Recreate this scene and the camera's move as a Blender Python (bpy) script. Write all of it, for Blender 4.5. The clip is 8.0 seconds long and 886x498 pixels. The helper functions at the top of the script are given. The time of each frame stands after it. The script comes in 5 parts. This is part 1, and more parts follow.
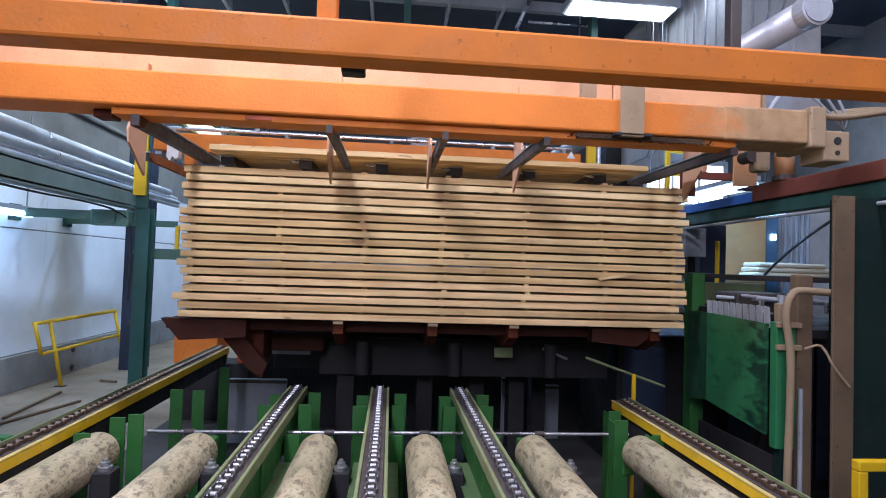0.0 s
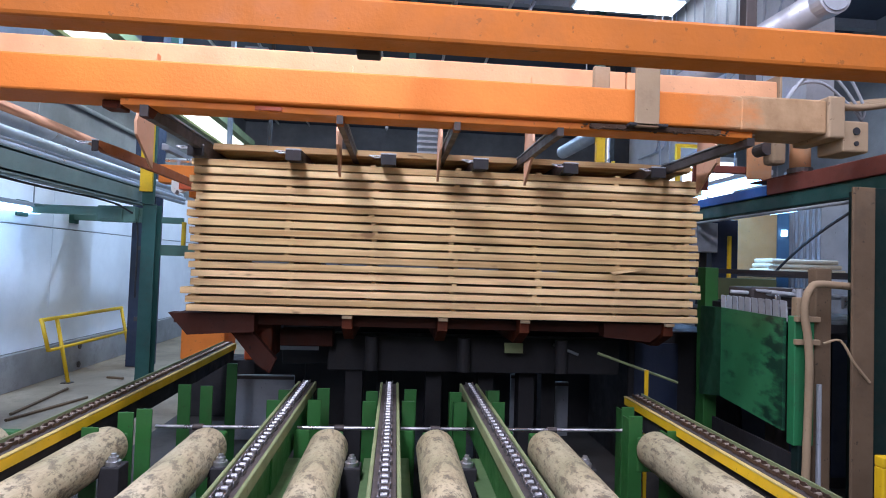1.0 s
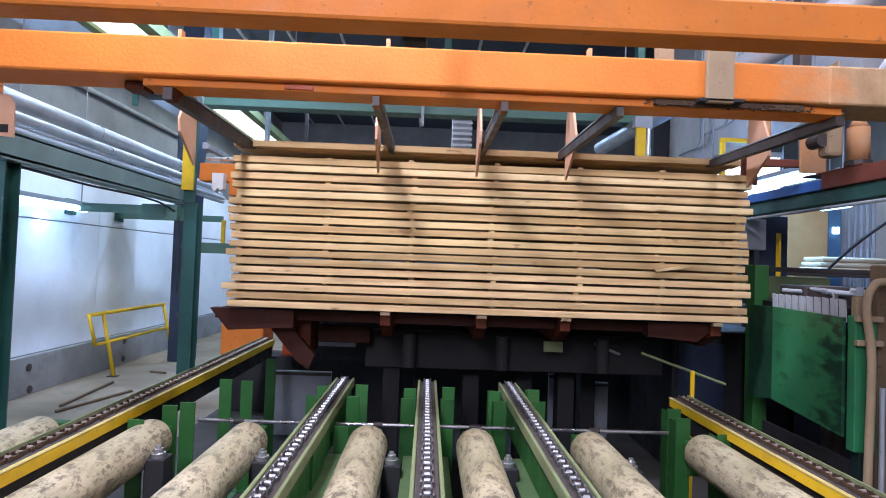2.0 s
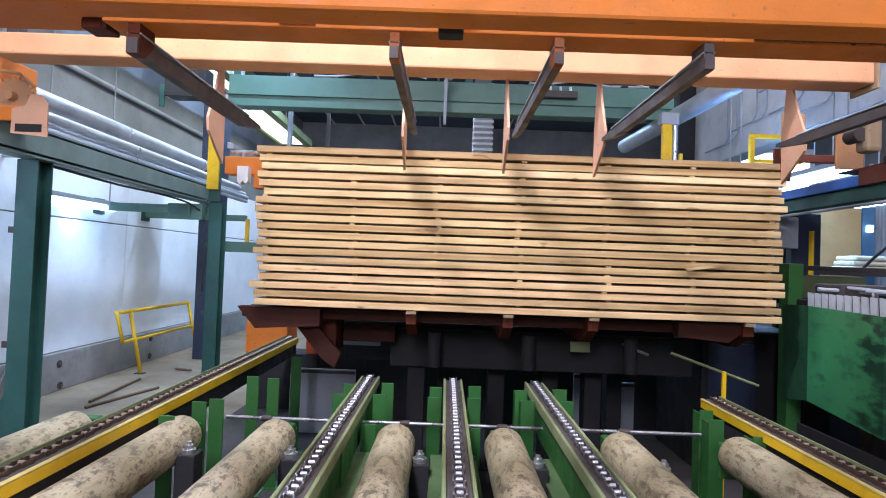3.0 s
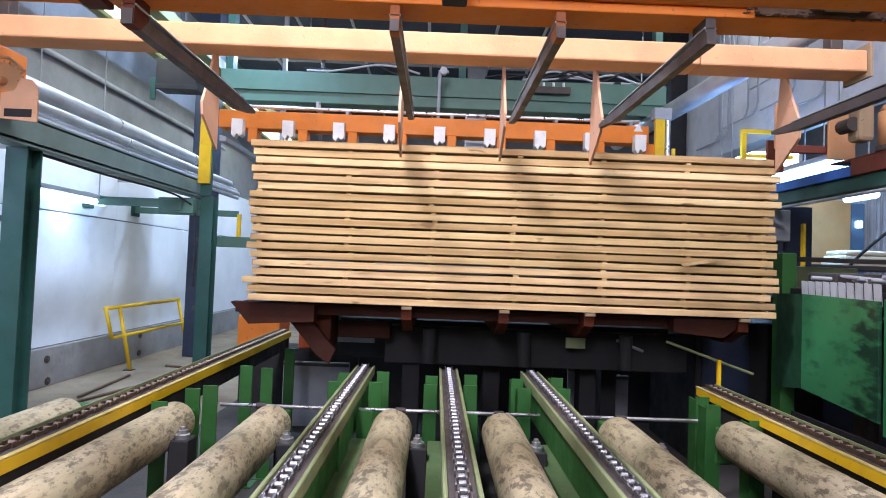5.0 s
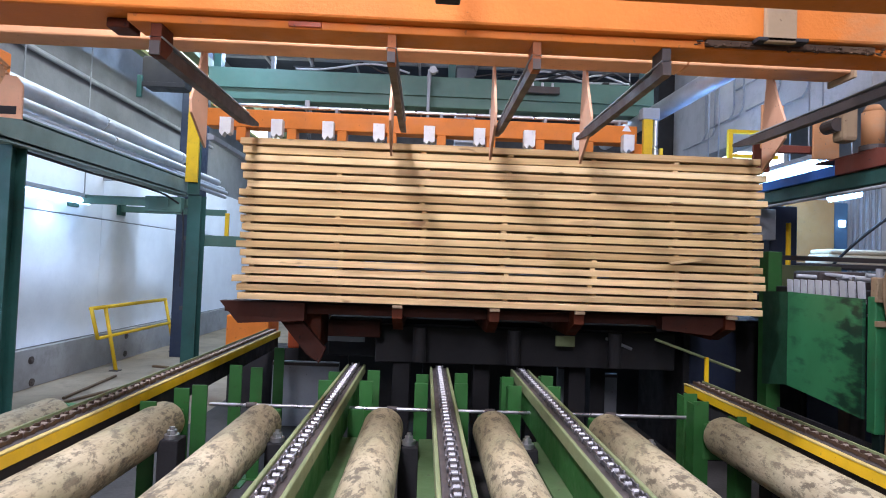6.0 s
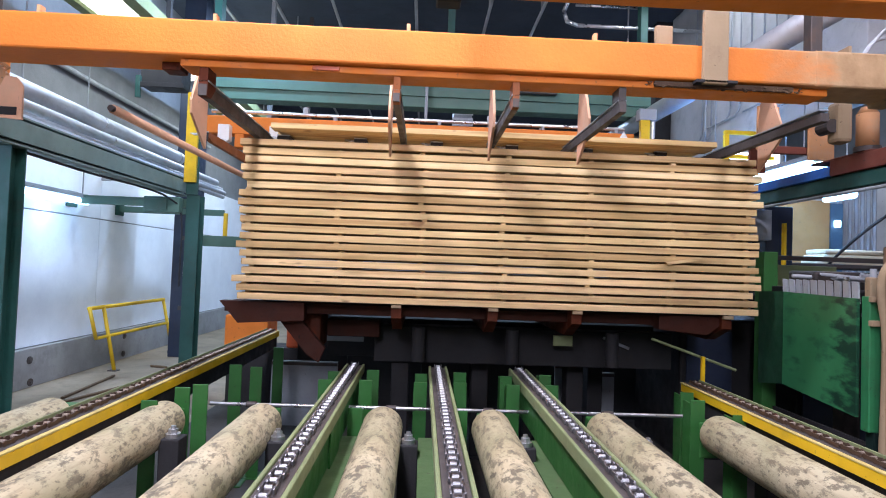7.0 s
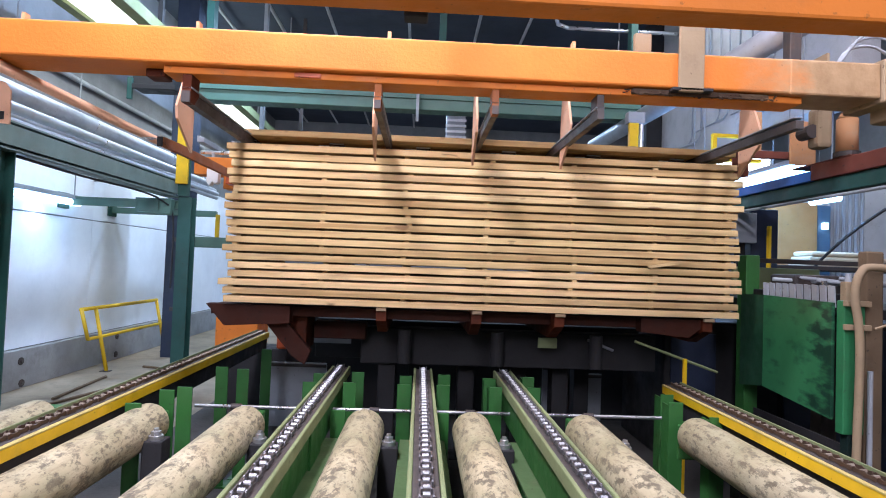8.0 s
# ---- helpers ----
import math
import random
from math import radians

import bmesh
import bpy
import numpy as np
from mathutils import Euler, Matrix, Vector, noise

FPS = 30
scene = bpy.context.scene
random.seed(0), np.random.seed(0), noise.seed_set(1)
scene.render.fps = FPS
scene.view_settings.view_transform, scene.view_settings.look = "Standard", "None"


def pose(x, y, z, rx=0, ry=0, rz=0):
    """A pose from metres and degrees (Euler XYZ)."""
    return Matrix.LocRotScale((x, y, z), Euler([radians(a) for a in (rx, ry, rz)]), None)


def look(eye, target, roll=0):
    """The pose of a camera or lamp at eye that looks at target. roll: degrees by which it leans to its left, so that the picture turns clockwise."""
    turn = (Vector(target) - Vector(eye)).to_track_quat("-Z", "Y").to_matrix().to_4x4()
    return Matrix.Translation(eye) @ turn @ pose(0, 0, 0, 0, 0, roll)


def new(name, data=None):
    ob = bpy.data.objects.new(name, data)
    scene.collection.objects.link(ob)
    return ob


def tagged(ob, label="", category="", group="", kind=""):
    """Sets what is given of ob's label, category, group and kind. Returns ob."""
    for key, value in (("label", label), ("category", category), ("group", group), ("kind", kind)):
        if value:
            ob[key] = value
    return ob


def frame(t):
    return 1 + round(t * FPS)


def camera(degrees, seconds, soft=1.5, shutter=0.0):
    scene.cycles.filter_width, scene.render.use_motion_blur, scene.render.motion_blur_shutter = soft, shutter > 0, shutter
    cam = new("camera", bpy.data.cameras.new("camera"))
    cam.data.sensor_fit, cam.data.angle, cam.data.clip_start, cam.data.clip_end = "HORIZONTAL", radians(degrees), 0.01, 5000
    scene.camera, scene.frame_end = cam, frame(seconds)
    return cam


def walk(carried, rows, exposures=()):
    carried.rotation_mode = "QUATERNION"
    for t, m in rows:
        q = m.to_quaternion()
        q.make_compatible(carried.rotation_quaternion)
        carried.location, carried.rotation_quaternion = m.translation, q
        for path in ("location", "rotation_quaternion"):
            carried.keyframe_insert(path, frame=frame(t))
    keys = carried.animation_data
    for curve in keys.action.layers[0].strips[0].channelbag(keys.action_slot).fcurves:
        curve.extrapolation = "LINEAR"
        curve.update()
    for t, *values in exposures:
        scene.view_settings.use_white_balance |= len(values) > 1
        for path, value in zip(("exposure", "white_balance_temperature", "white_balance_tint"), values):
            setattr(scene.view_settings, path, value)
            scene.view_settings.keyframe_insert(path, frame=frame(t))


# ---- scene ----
cam = camera(76.6, 8.0, soft=1.0)
METRES, EYE, TILT, LEAN, TURN = 0.51, 1.75, 0.0, 0.0, -5.2
ROWS = [
    (0.0, 0.0, 0.0, 0.0, -0.06, 1.94, -1.91),
    (0.5, -0.0538, 0.0415, -0.0372, 0.16, 1.93, -1.91),
    (1.0, -0.081, 0.1014, -0.0706, 0.37, 1.82, -1.9),
    (1.5, -0.1218, 0.1546, -0.098, 1.95, 1.72, -1.97),
    (3.0, -0.2827, 0.246, -0.1401, 5.5, 1.55, -2.11),
    (3.5, -0.3291, 0.2427, -0.18, 5.82, 1.6, -2.13),
    (4.0, -0.3666, 0.2495, -0.2448, 6.16, 1.69, -2.21),
    (4.5, -0.3834, 0.2724, -0.3071, 6.28, 1.85, -2.23),
    (5.0, -0.3534, 0.2809, -0.3467, 4.53, 1.89, -2.16),
    (6.5, -0.3952, 0.2498, -0.363, 3.25, 1.9, -2.08),
    (7.0, -0.3962, 0.2178, -0.3603, 3.09, 1.9, -2.08),
    (7.5, -0.3653, 0.1816, -0.3407, 3.01, 1.84, -2.11),
    (8.0, -0.2099, 0.1412, -0.299, 2.87, 1.84, -2.14),
]
walk(cam, [(t, pose(0, 0, EYE, TILT, LEAN, TURN) @ pose(METRES * x, METRES * y, METRES * z, 90 + pitch, roll, yaw)) for t, x, y, z, yaw, pitch, roll in ROWS],
     exposures=[(0.0, -0.37, 6050, 10), (1.0, -0.20, 6000, 10), (1.7, -0.08, 6050, 10), (3.0, 0.09, 6250, 10), (4.5, 0.09, 6550, 10), (5.2, 0.09, 6550, 10), (6.4, -0.02, 6350, 10), (7.0, 0.08, 6350, 10), (8.0, 0.15, 6350, 10)])

# ---- world, lights, exposure ----
world = bpy.data.worlds.new("world")
scene.world = world
world.use_nodes = True
world.node_tree.nodes["Background"].inputs[0].default_value = (0.75, 0.85, 1.0, 1)
world.node_tree.nodes["Background"].inputs[1].default_value = 0.25


def area_lamp(x, y, z, sx, sy, watts, colour, target):
    data = bpy.data.lights.new("lamp", "AREA")
    data.shape, data.size, data.size_y, data.energy, data.color = "RECTANGLE", sx, sy, watts, colour
    ob = new("lamp_light", data)
    ob.matrix_world = look((x, y, z), target)
    return ob


WHITE, COOL, BLUISH = (0.94, 0.92, 1.10), (0.50, 0.69, 1.0), (0.22, 0.48, 1.0)
area_lamp(-1.25, 2.1, 5.1, 0.5, 0.5, 200, WHITE, (-0.3, 3.4, 1.0))
# Next two are added, unseen: light for the layer front and right side.
area_lamp(-1.0, 1.1, 4.75, 0.5, 0.5, 85, WHITE, (-0.2, 3.6, 1.2))
area_lamp(2.3, 1.95, 5.1, 0.6, 0.6, 105, WHITE, (1.4, 3.0, 1.0))
# Unseen fill strips added behind the camera to light beams and stack front.
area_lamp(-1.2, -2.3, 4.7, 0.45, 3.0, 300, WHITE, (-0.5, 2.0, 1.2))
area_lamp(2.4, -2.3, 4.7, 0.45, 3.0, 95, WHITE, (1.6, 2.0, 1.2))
area_lamp(-2.6, 6.9, 5.3, 0.2, 0.2, 98, COOL, (-4.5, 7.3, 1.0))
area_lamp(-2.6, 10.2, 5.3, 0.2, 0.2, 115, COOL, (-4.5, 8.6, 1.0))
area_lamp(-3.95, 10.0, 4.33, 0.5, 7.0, 60, (0.86, 0.97, 1.0), (-3.95, 10.01, 0.0))
area_lamp(-4.5, 7.0, 2.2, 0.1, 1.4, 14, COOL, (-4.35, 7.0, 0.0))
# Light of an added tube, out of view, that brightens the left wall.
area_lamp(-4.3, 3.2, 2.2, 0.1, 1.6, 18, COOL, (-4.5, 4.2, 0.6))
# Added fill lamps, unseen, for the right side and the back of the hall.
area_lamp(5.4, 7.0, 5.3, 0.3, 4.0, 100, (0.78, 0.87, 1.0), (4.6, 6.8, 0.0))
area_lamp(0.3, 12.5, 5.3, 4.0, 0.3, 290, COOL, (0.3, 12.4, 0.0))

area_lamp(3.67, 6.6, 2.83, 0.2, 2.2, 16, BLUISH, (3.9, 6.6, 4.0))
area_lamp(3.67, 6.6, 2.66, 0.2, 2.2, 90, BLUISH, (3.9, 6.6, 1.0))


# ---- materials ----
def mat_nodes(name):
    m = bpy.data.materials.new(name)
    m.use_nodes = True
    nt = m.node_tree
    return m, nt, nt.nodes["Principled BSDF"]


def noise_node(nt, scale, detail=4.0, coord="Object", stretch=(1, 1, 1), rough=0.55):
    tc = nt.nodes.new("ShaderNodeTexCoord")
    mp = nt.nodes.new("ShaderNodeMapping")
    mp.inputs["Scale"].default_value = stretch
    n = nt.nodes.new("ShaderNodeTexNoise")
    n.inputs["Scale"].default_value, n.inputs["Detail"].default_value, n.inputs["Roughness"].default_value = scale, detail, rough
    nt.links.new(tc.outputs[coord], mp.inputs[0])
    nt.links.new(mp.outputs[0], n.inputs["Vector"])
    return n.outputs[0]


def ramp(nt, fac, stops):
    r = nt.nodes.new("ShaderNodeValToRGB")
    el = r.color_ramp.elements
    while len(el) < len(stops):
        el.new(0.5)
    for e, (p, c) in zip(el, stops):
        e.position, e.color = p, (*c, 1)
    nt.links.new(fac, r.inputs[0])
    return r.outputs[0]


def mix(nt, fac, a, b, mode="MIX"):
    n = nt.nodes.new("ShaderNodeMix")
    n.data_type, n.blend_type = "RGBA", mode
    for sock, v in ((0, fac), (6, a), (7, b)):
        if isinstance(v, (int, float)):
            n.inputs[sock].default_value = v
        elif isinstance(v, tuple):
            n.inputs[sock].default_value = (*v, 1)
        else:
            nt.links.new(v, n.inputs[sock])
    return n.outputs[2]


def bump(nt, bsdf, height, strength, dist=0.01):
    b = nt.nodes.new("ShaderNodeBump")
    b.inputs["Strength"].default_value, b.inputs["Distance"].default_value = strength, dist
    nt.links.new(height, b.inputs["Height"])
    nt.links.new(b.outputs[0], bsdf.inputs["Normal"])


def scaled(c, k):
    return tuple(min(1.0, v * k) for v in c)


def paint(name, colour, rough=0.45, dirt=(0.10, 0.08, 0.06), amount=0.5, metal=0.0, gloss=0.5):
    """Shop paint on steel: mottled tone, dusty patches, small chips."""
    m, nt, b = mat_nodes(name)
    tone = ramp(nt, noise_node(nt, 2.2), [(0.3, scaled(colour, 0.82)), (0.7, scaled(colour, 1.1))])
    patch = ramp(nt, noise_node(nt, 5.0, 8.0, rough=0.7), [(0.52, (0, 0, 0)), (0.78, (amount,) * 3)])
    c = mix(nt, patch, tone, dirt)
    chip = ramp(nt, noise_node(nt, 38.0, 5.0), [(0.66, (0, 0, 0)), (0.70, (min(1, amount * 1.2),) * 3)])
    c = mix(nt, chip, c, scaled(dirt, 0.6))
    nt.links.new(c, b.inputs["Base Color"])
    nt.links.new(ramp(nt, noise_node(nt, 9.0), [(0.3, (rough - 0.1,) * 3), (0.7, (rough + 0.2,) * 3)]), b.inputs["Roughness"])
    b.inputs["Metallic"].default_value = metal
    b.inputs["Specular IOR Level"].default_value = gloss
    bump(nt, b, noise_node(nt, 60.0), 0.12)
    return m


ORANGE = paint("orange_paint", (0.72, 0.212, 0.03), 0.55, (0.40, 0.15, 0.05), 0.4, 0.0, 0.3)
# Orange made paler to carry the strong lamp light on the gantry.
LIT_ORANGE = paint("lit_orange_paint", (0.71, 0.36, 0.18), 0.6, (0.68, 0.37, 0.20), 0.5, 0.0, 0.3)
ORANGE_DUSTY = paint("dusty_orange_paint", (0.55, 0.27, 0.12), 0.7, (0.42, 0.30, 0.19), 0.9)
FINGER = paint("dusty_pink_orange_paint", (0.66, 0.37, 0.23), 0.7, (0.52, 0.36, 0.24), 0.7)
RED_ORANGE = paint("red_orange_paint", (0.50, 0.085, 0.02), 0.5, (0.10, 0.05, 0.03), 0.6)
DIRTY_RED = paint("dirty_dark_red_paint", (0.17, 0.042, 0.025), 0.6, (0.06, 0.03, 0.02), 0.6)
TAN = paint("sawdust_coated_steel", (0.33, 0.235, 0.14), 0.85, (0.20, 0.13, 0.075), 0.6)
POST_TAN = paint("brown_dusty_steel", (0.15, 0.098, 0.055), 0.85, (0.07, 0.05, 0.035), 0.7)
GREEN = paint("green_paint", (0.028, 0.135, 0.026), 0.5, (0.06, 0.07, 0.03), 0.5)
PALE_GREEN = paint("pale_green_paint", (0.24, 0.28, 0.13), 0.6, (0.20, 0.17, 0.09), 0.6)
DULL_GREEN = paint("dusty_green_paint", (0.085, 0.15, 0.055), 0.65, (0.10, 0.09, 0.05), 0.6)
DARK_GREEN = paint("dark_green_paint", (0.02, 0.085, 0.07), 0.5, (0.05, 0.05, 0.04), 0.5)
MID_GREEN = paint("grey_green_paint", (0.08, 0.165, 0.125), 0.5, (0.12, 0.12, 0.09), 0.4)
# Lighter than the other greens: the tube lamp's glow is in the colour.
LIT_BEAM_GREEN = paint("lit_grey_green_paint", (0.19, 0.27, 0.24), 0.5, (0.16, 0.15, 0.12), 0.4)
PANEL_GREEN = paint("machine_green_paint", (0.028, 0.19, 0.07), 0.45, (0.05, 0.06, 0.04), 0.5)
# Darker copy of the machine green for the fold turned from the light.
SHADED_PANEL = paint("shaded_machine_green", (0.014, 0.07, 0.03), 0.55, (0.03, 0.035, 0.025), 0.6)
YELLOW = paint("yellow_paint", (0.80, 0.50, 0.01), 0.45, (0.20, 0.13, 0.04), 0.35)
# Greasy parts, and also the sheets and beams that stand for plain shade.
BLACK = paint("black_grease_and_shade", (0.030, 0.029, 0.031), 0.6, (0.045, 0.034, 0.028), 0.5, 0.0, 0.25)
DARK_STEEL = paint("dark_steel", (0.075, 0.062, 0.058), 0.5, (0.15, 0.085, 0.05), 0.6, 0.3)
STEEL = paint("bright_steel", (0.62, 0.62, 0.64), 0.28, (0.20, 0.17, 0.14), 0.5, 0.9)
LINK = paint("polished_chain_steel", (0.58, 0.58, 0.60), 0.25, (0.22, 0.18, 0.17), 0.5, 0.6)
PIPE = paint("foil_pipe_wrap", (0.62, 0.63, 0.66), 0.38, (0.30, 0.27, 0.25), 0.4, 0.55)
GREY = paint("grey_metal", (0.33, 0.35, 0.38), 0.6, (0.18, 0.16, 0.14), 0.5)
LIGHT_GREY = paint("light_grey_metal", (0.48, 0.50, 0.53), 0.6, (0.30, 0.28, 0.26), 0.5)
WHITE_PAD = paint("white_plastic", (0.82, 0.80, 0.76), 0.5, (0.35, 0.25, 0.17), 0.4)
NAVY = paint("navy_cabinet_paint", (0.02, 0.03, 0.06), 0.5, (0.05, 0.05, 0.05), 0.4)
BLUE = paint("blue_paint", (0.07, 0.13, 0.19), 0.5, (0.05, 0.06, 0.08), 0.4)
# Blue raised in the paint to carry the glow of the tubes beside the rail.
RAIL_GLOW_BLUE = paint("blue_paint_with_glow", (0.03, 0.15, 0.55), 0.4, (0.04, 0.06, 0.12), 0.4)
PLATE_STEEL = paint("oily_chain_plate", (0.20, 0.19, 0.20), 0.38, (0.06, 0.05, 0.05), 0.6, 0.7)
RUSTY = paint("rust_brown_steel", (0.10, 0.085, 0.08), 0.5, (0.03, 0.027, 0.025), 0.6, 0.2)
RUSTY_LINK = paint("rusty_chain_steel", (0.13, 0.08, 0.055), 0.45, (0.05, 0.035, 0.03), 0.6, 0.5)
# Grimy orange, darkened further to put shade into the paint.
SHADED_ORANGE = paint("shaded_grimy_orange_paint", (0.10, 0.022, 0.008), 0.6, (0.02, 0.014, 0.012), 0.8, 0.0, 0.2)
CRUST = paint("greasy_sawdust_crust", (0.075, 0.042, 0.025), 0.85, (0.24, 0.15, 0.08), 0.8)
HANGER_ORANGE = paint("worn_brown_orange_paint", (0.36, 0.11, 0.03), 0.6, (0.10, 0.05, 0.03), 0.6, 0.0, 0.3)
# Grimy red, darkened further for the shade below the stack.
SHADED_RED = paint("shaded_grimy_red_paint", (0.05, 0.014, 0.008), 0.65, (0.018, 0.013, 0.011), 0.7, 0.0, 0.2)
DUST_EDGE = paint("sawdust_covered_edge", (0.60, 0.47, 0.16), 0.8, (0.24, 0.18, 0.09), 0.5)
GREASY_GREEN = paint("greasy_green_paint", (0.008, 0.022, 0.019), 0.6, (0.03, 0.025, 0.02), 0.7, 0.0, 0.25)
CHAIN_TAN = paint("worn_chain_roller", (0.42, 0.34, 0.27), 0.35, (0.14, 0.09, 0.06), 0.6, 0.5)
SACK = paint("pale_sack_paper", (0.62, 0.52, 0.36), 0.8, (0.40, 0.30, 0.18), 0.4)
PLY = paint("plywood_board", (0.40, 0.205, 0.07), 0.75, (0.35, 0.22, 0.11), 0.5)


def fading_beam():
    """Orange paint that turns to caked sawdust along x, with a ragged border."""
    m, nt, b = mat_nodes("orange_paint_under_sawdust")
    tone = ramp(nt, noise_node(nt, 2.2), [(0.3, (0.59, 0.172, 0.024)), (0.7, (0.78, 0.232, 0.035))])
    tc, sep = nt.nodes.new("ShaderNodeTexCoord"), nt.nodes.new("ShaderNodeSeparateXYZ")
    nt.links.new(tc.outputs["Object"], sep.inputs[0])
    rng = nt.nodes.new("ShaderNodeMapRange")
    for k, v in ((1, 1.35), (2, 2.15), (3, -0.42), (4, 0.5)):
        rng.inputs[k].default_value = v
    nt.links.new(sep.outputs["X"], rng.inputs[0])
    total = nt.nodes.new("ShaderNodeMath")
    total.operation = "ADD"
    nt.links.new(rng.outputs[0], total.inputs[0])
    nt.links.new(noise_node(nt, 3.2, 7.0, stretch=(1, 1, 2.0), rough=0.68), total.inputs[1])
    dust = ramp(nt, total.outputs[0], [(0.30, (0, 0, 0)), (0.78, (0.92,) * 3)])
    cake = ramp(nt, noise_node(nt, 9.0, 6.0), [(0.3, (0.30, 0.20, 0.105)), (0.7, (0.46, 0.32, 0.18))])
    c = mix(nt, dust, tone, cake)
    chip = ramp(nt, noise_node(nt, 38.0, 5.0), [(0.68, (0, 0, 0)), (0.72, (0.4,) * 3)])
    nt.links.new(mix(nt, chip, c, (0.20, 0.08, 0.03)), b.inputs["Base Color"])
    b.inputs["Roughness"].default_value = 0.62
    b.inputs["Specular IOR Level"].default_value = 0.3
    bump(nt, b, noise_node(nt, 50.0, 6.0), 0.25)
    return m


FADING = fading_beam()


def concrete(name, colour, stain, low=0.6, relief=0.25):
    m, nt, b = mat_nodes(name)
    tone = ramp(nt, noise_node(nt, 0.9, 8.0, rough=0.65), [(0.3, scaled(colour, low)), (0.7, scaled(colour, 1.1))])
    spot = ramp(nt, noise_node(nt, 3.5, 8.0, rough=0.75), [(0.5, (0, 0, 0)), (0.72, (0.7,) * 3)])
    nt.links.new(mix(nt, spot, tone, stain), b.inputs["Base Color"])
    b.inputs["Roughness"].default_value = 0.85
    bump(nt, b, noise_node(nt, 40.0, 6.0), relief)
    return m


CONCRETE = concrete("dusty_concrete", (0.33, 0.265, 0.19), (0.15, 0.115, 0.08))
# Greasy floor tone, also used where the floor is only in shade.
DARK_FLOOR = concrete("greasy_shaded_floor", (0.075, 0.068, 0.062), (0.028, 0.025, 0.022))
CONCRETE_BASE = concrete("grey_concrete", (0.36, 0.36, 0.36), (0.20, 0.19, 0.18))
BULKHEAD = concrete("pale_concrete", (0.47, 0.47, 0.48), (0.30, 0.30, 0.30), 0.75)
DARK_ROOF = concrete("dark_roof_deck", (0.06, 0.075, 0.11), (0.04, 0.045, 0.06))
WHITE_WALL = concrete("white_wall_panel", (0.83, 0.86, 0.92), (0.76, 0.79, 0.85), 0.92, 0.03)
# Greyer than the cladding: weak light high on the wall put into colour.
DIM_WALL = concrete("dim_wall_panel", (0.28, 0.29, 0.31), (0.20, 0.20, 0.21))


def wood(name):
    """Fresh sawn spruce: pale streaked grain along x, a few knots, tone by board."""
    m, nt, b = mat_nodes(name)
    oi = nt.nodes.new("ShaderNodeObjectInfo")
    tone = ramp(nt, oi.outputs["Random"], [(0.0, (0.55, 0.375, 0.175)), (0.3, (0.72, 0.54, 0.275)), (0.55, (0.82, 0.645, 0.365)), (0.8, (0.77, 0.555, 0.30)), (1.0, (0.62, 0.445, 0.22))])
    tc = nt.nodes.new("ShaderNodeTexCoord")
    add = nt.nodes.new("ShaderNodeVectorMath")
    sc = nt.nodes.new("ShaderNodeVectorMath")
    sc.operation = "SCALE"
    sc.inputs[0].default_value = (37.0, 19.0, 11.0)
    nt.links.new(oi.outputs["Random"], sc.inputs["Scale"])
    nt.links.new(tc.outputs["Object"], add.inputs[0])
    nt.links.new(sc.outputs[0], add.inputs[1])

    def grain(scale, stretch, detail=5.0):
        mp = nt.nodes.new("ShaderNodeMapping")
        mp.inputs["Scale"].default_value = stretch
        n = nt.nodes.new("ShaderNodeTexNoise")
        n.inputs["Scale"].default_value, n.inputs["Detail"].default_value = scale, detail
        nt.links.new(add.outputs[0], mp.inputs[0])
        nt.links.new(mp.outputs[0], n.inputs["Vector"])
        return n.outputs[0]

    streak = ramp(nt, grain(30.0, (0.03, 1, 1)), [(0.34, (0.74, 0.66, 0.56)), (0.5, (0.97, 0.96, 0.93)), (0.66, (1.10, 1.09, 1.06))])
    c = mix(nt, 1.0, tone, streak, "MULTIPLY")
    blotch = ramp(nt, grain(1.6, (0.7, 1, 1)), [(0.33, (0.80, 0.75, 0.67)), (0.65, (1.07, 1.06, 1.04))])
    c = mix(nt, 1.0, c, blotch, "MULTIPLY")
    knot = ramp(nt, grain(6.0, (0.8, 2.4, 2.4), 2.0), [(0.69, (0, 0, 0)), (0.75, (0.75,) * 3)])
    c = mix(nt, knot, c, (0.19, 0.09, 0.035))
    bark = ramp(nt, grain(2.2, (0.55, 3.0, 3.0), 6.0), [(0.60, (0, 0, 0)), (0.70, (0.7,) * 3)])
    c = mix(nt, bark, c, (0.33, 0.21, 0.10))
    nt.links.new(c, b.inputs["Base Color"])
    b.inputs["Roughness"].default_value = 0.72
    bump(nt, b, grain(90.0, (0.05, 1, 1)), 0.2)
    return m


WOOD = wood("sawn_spruce")


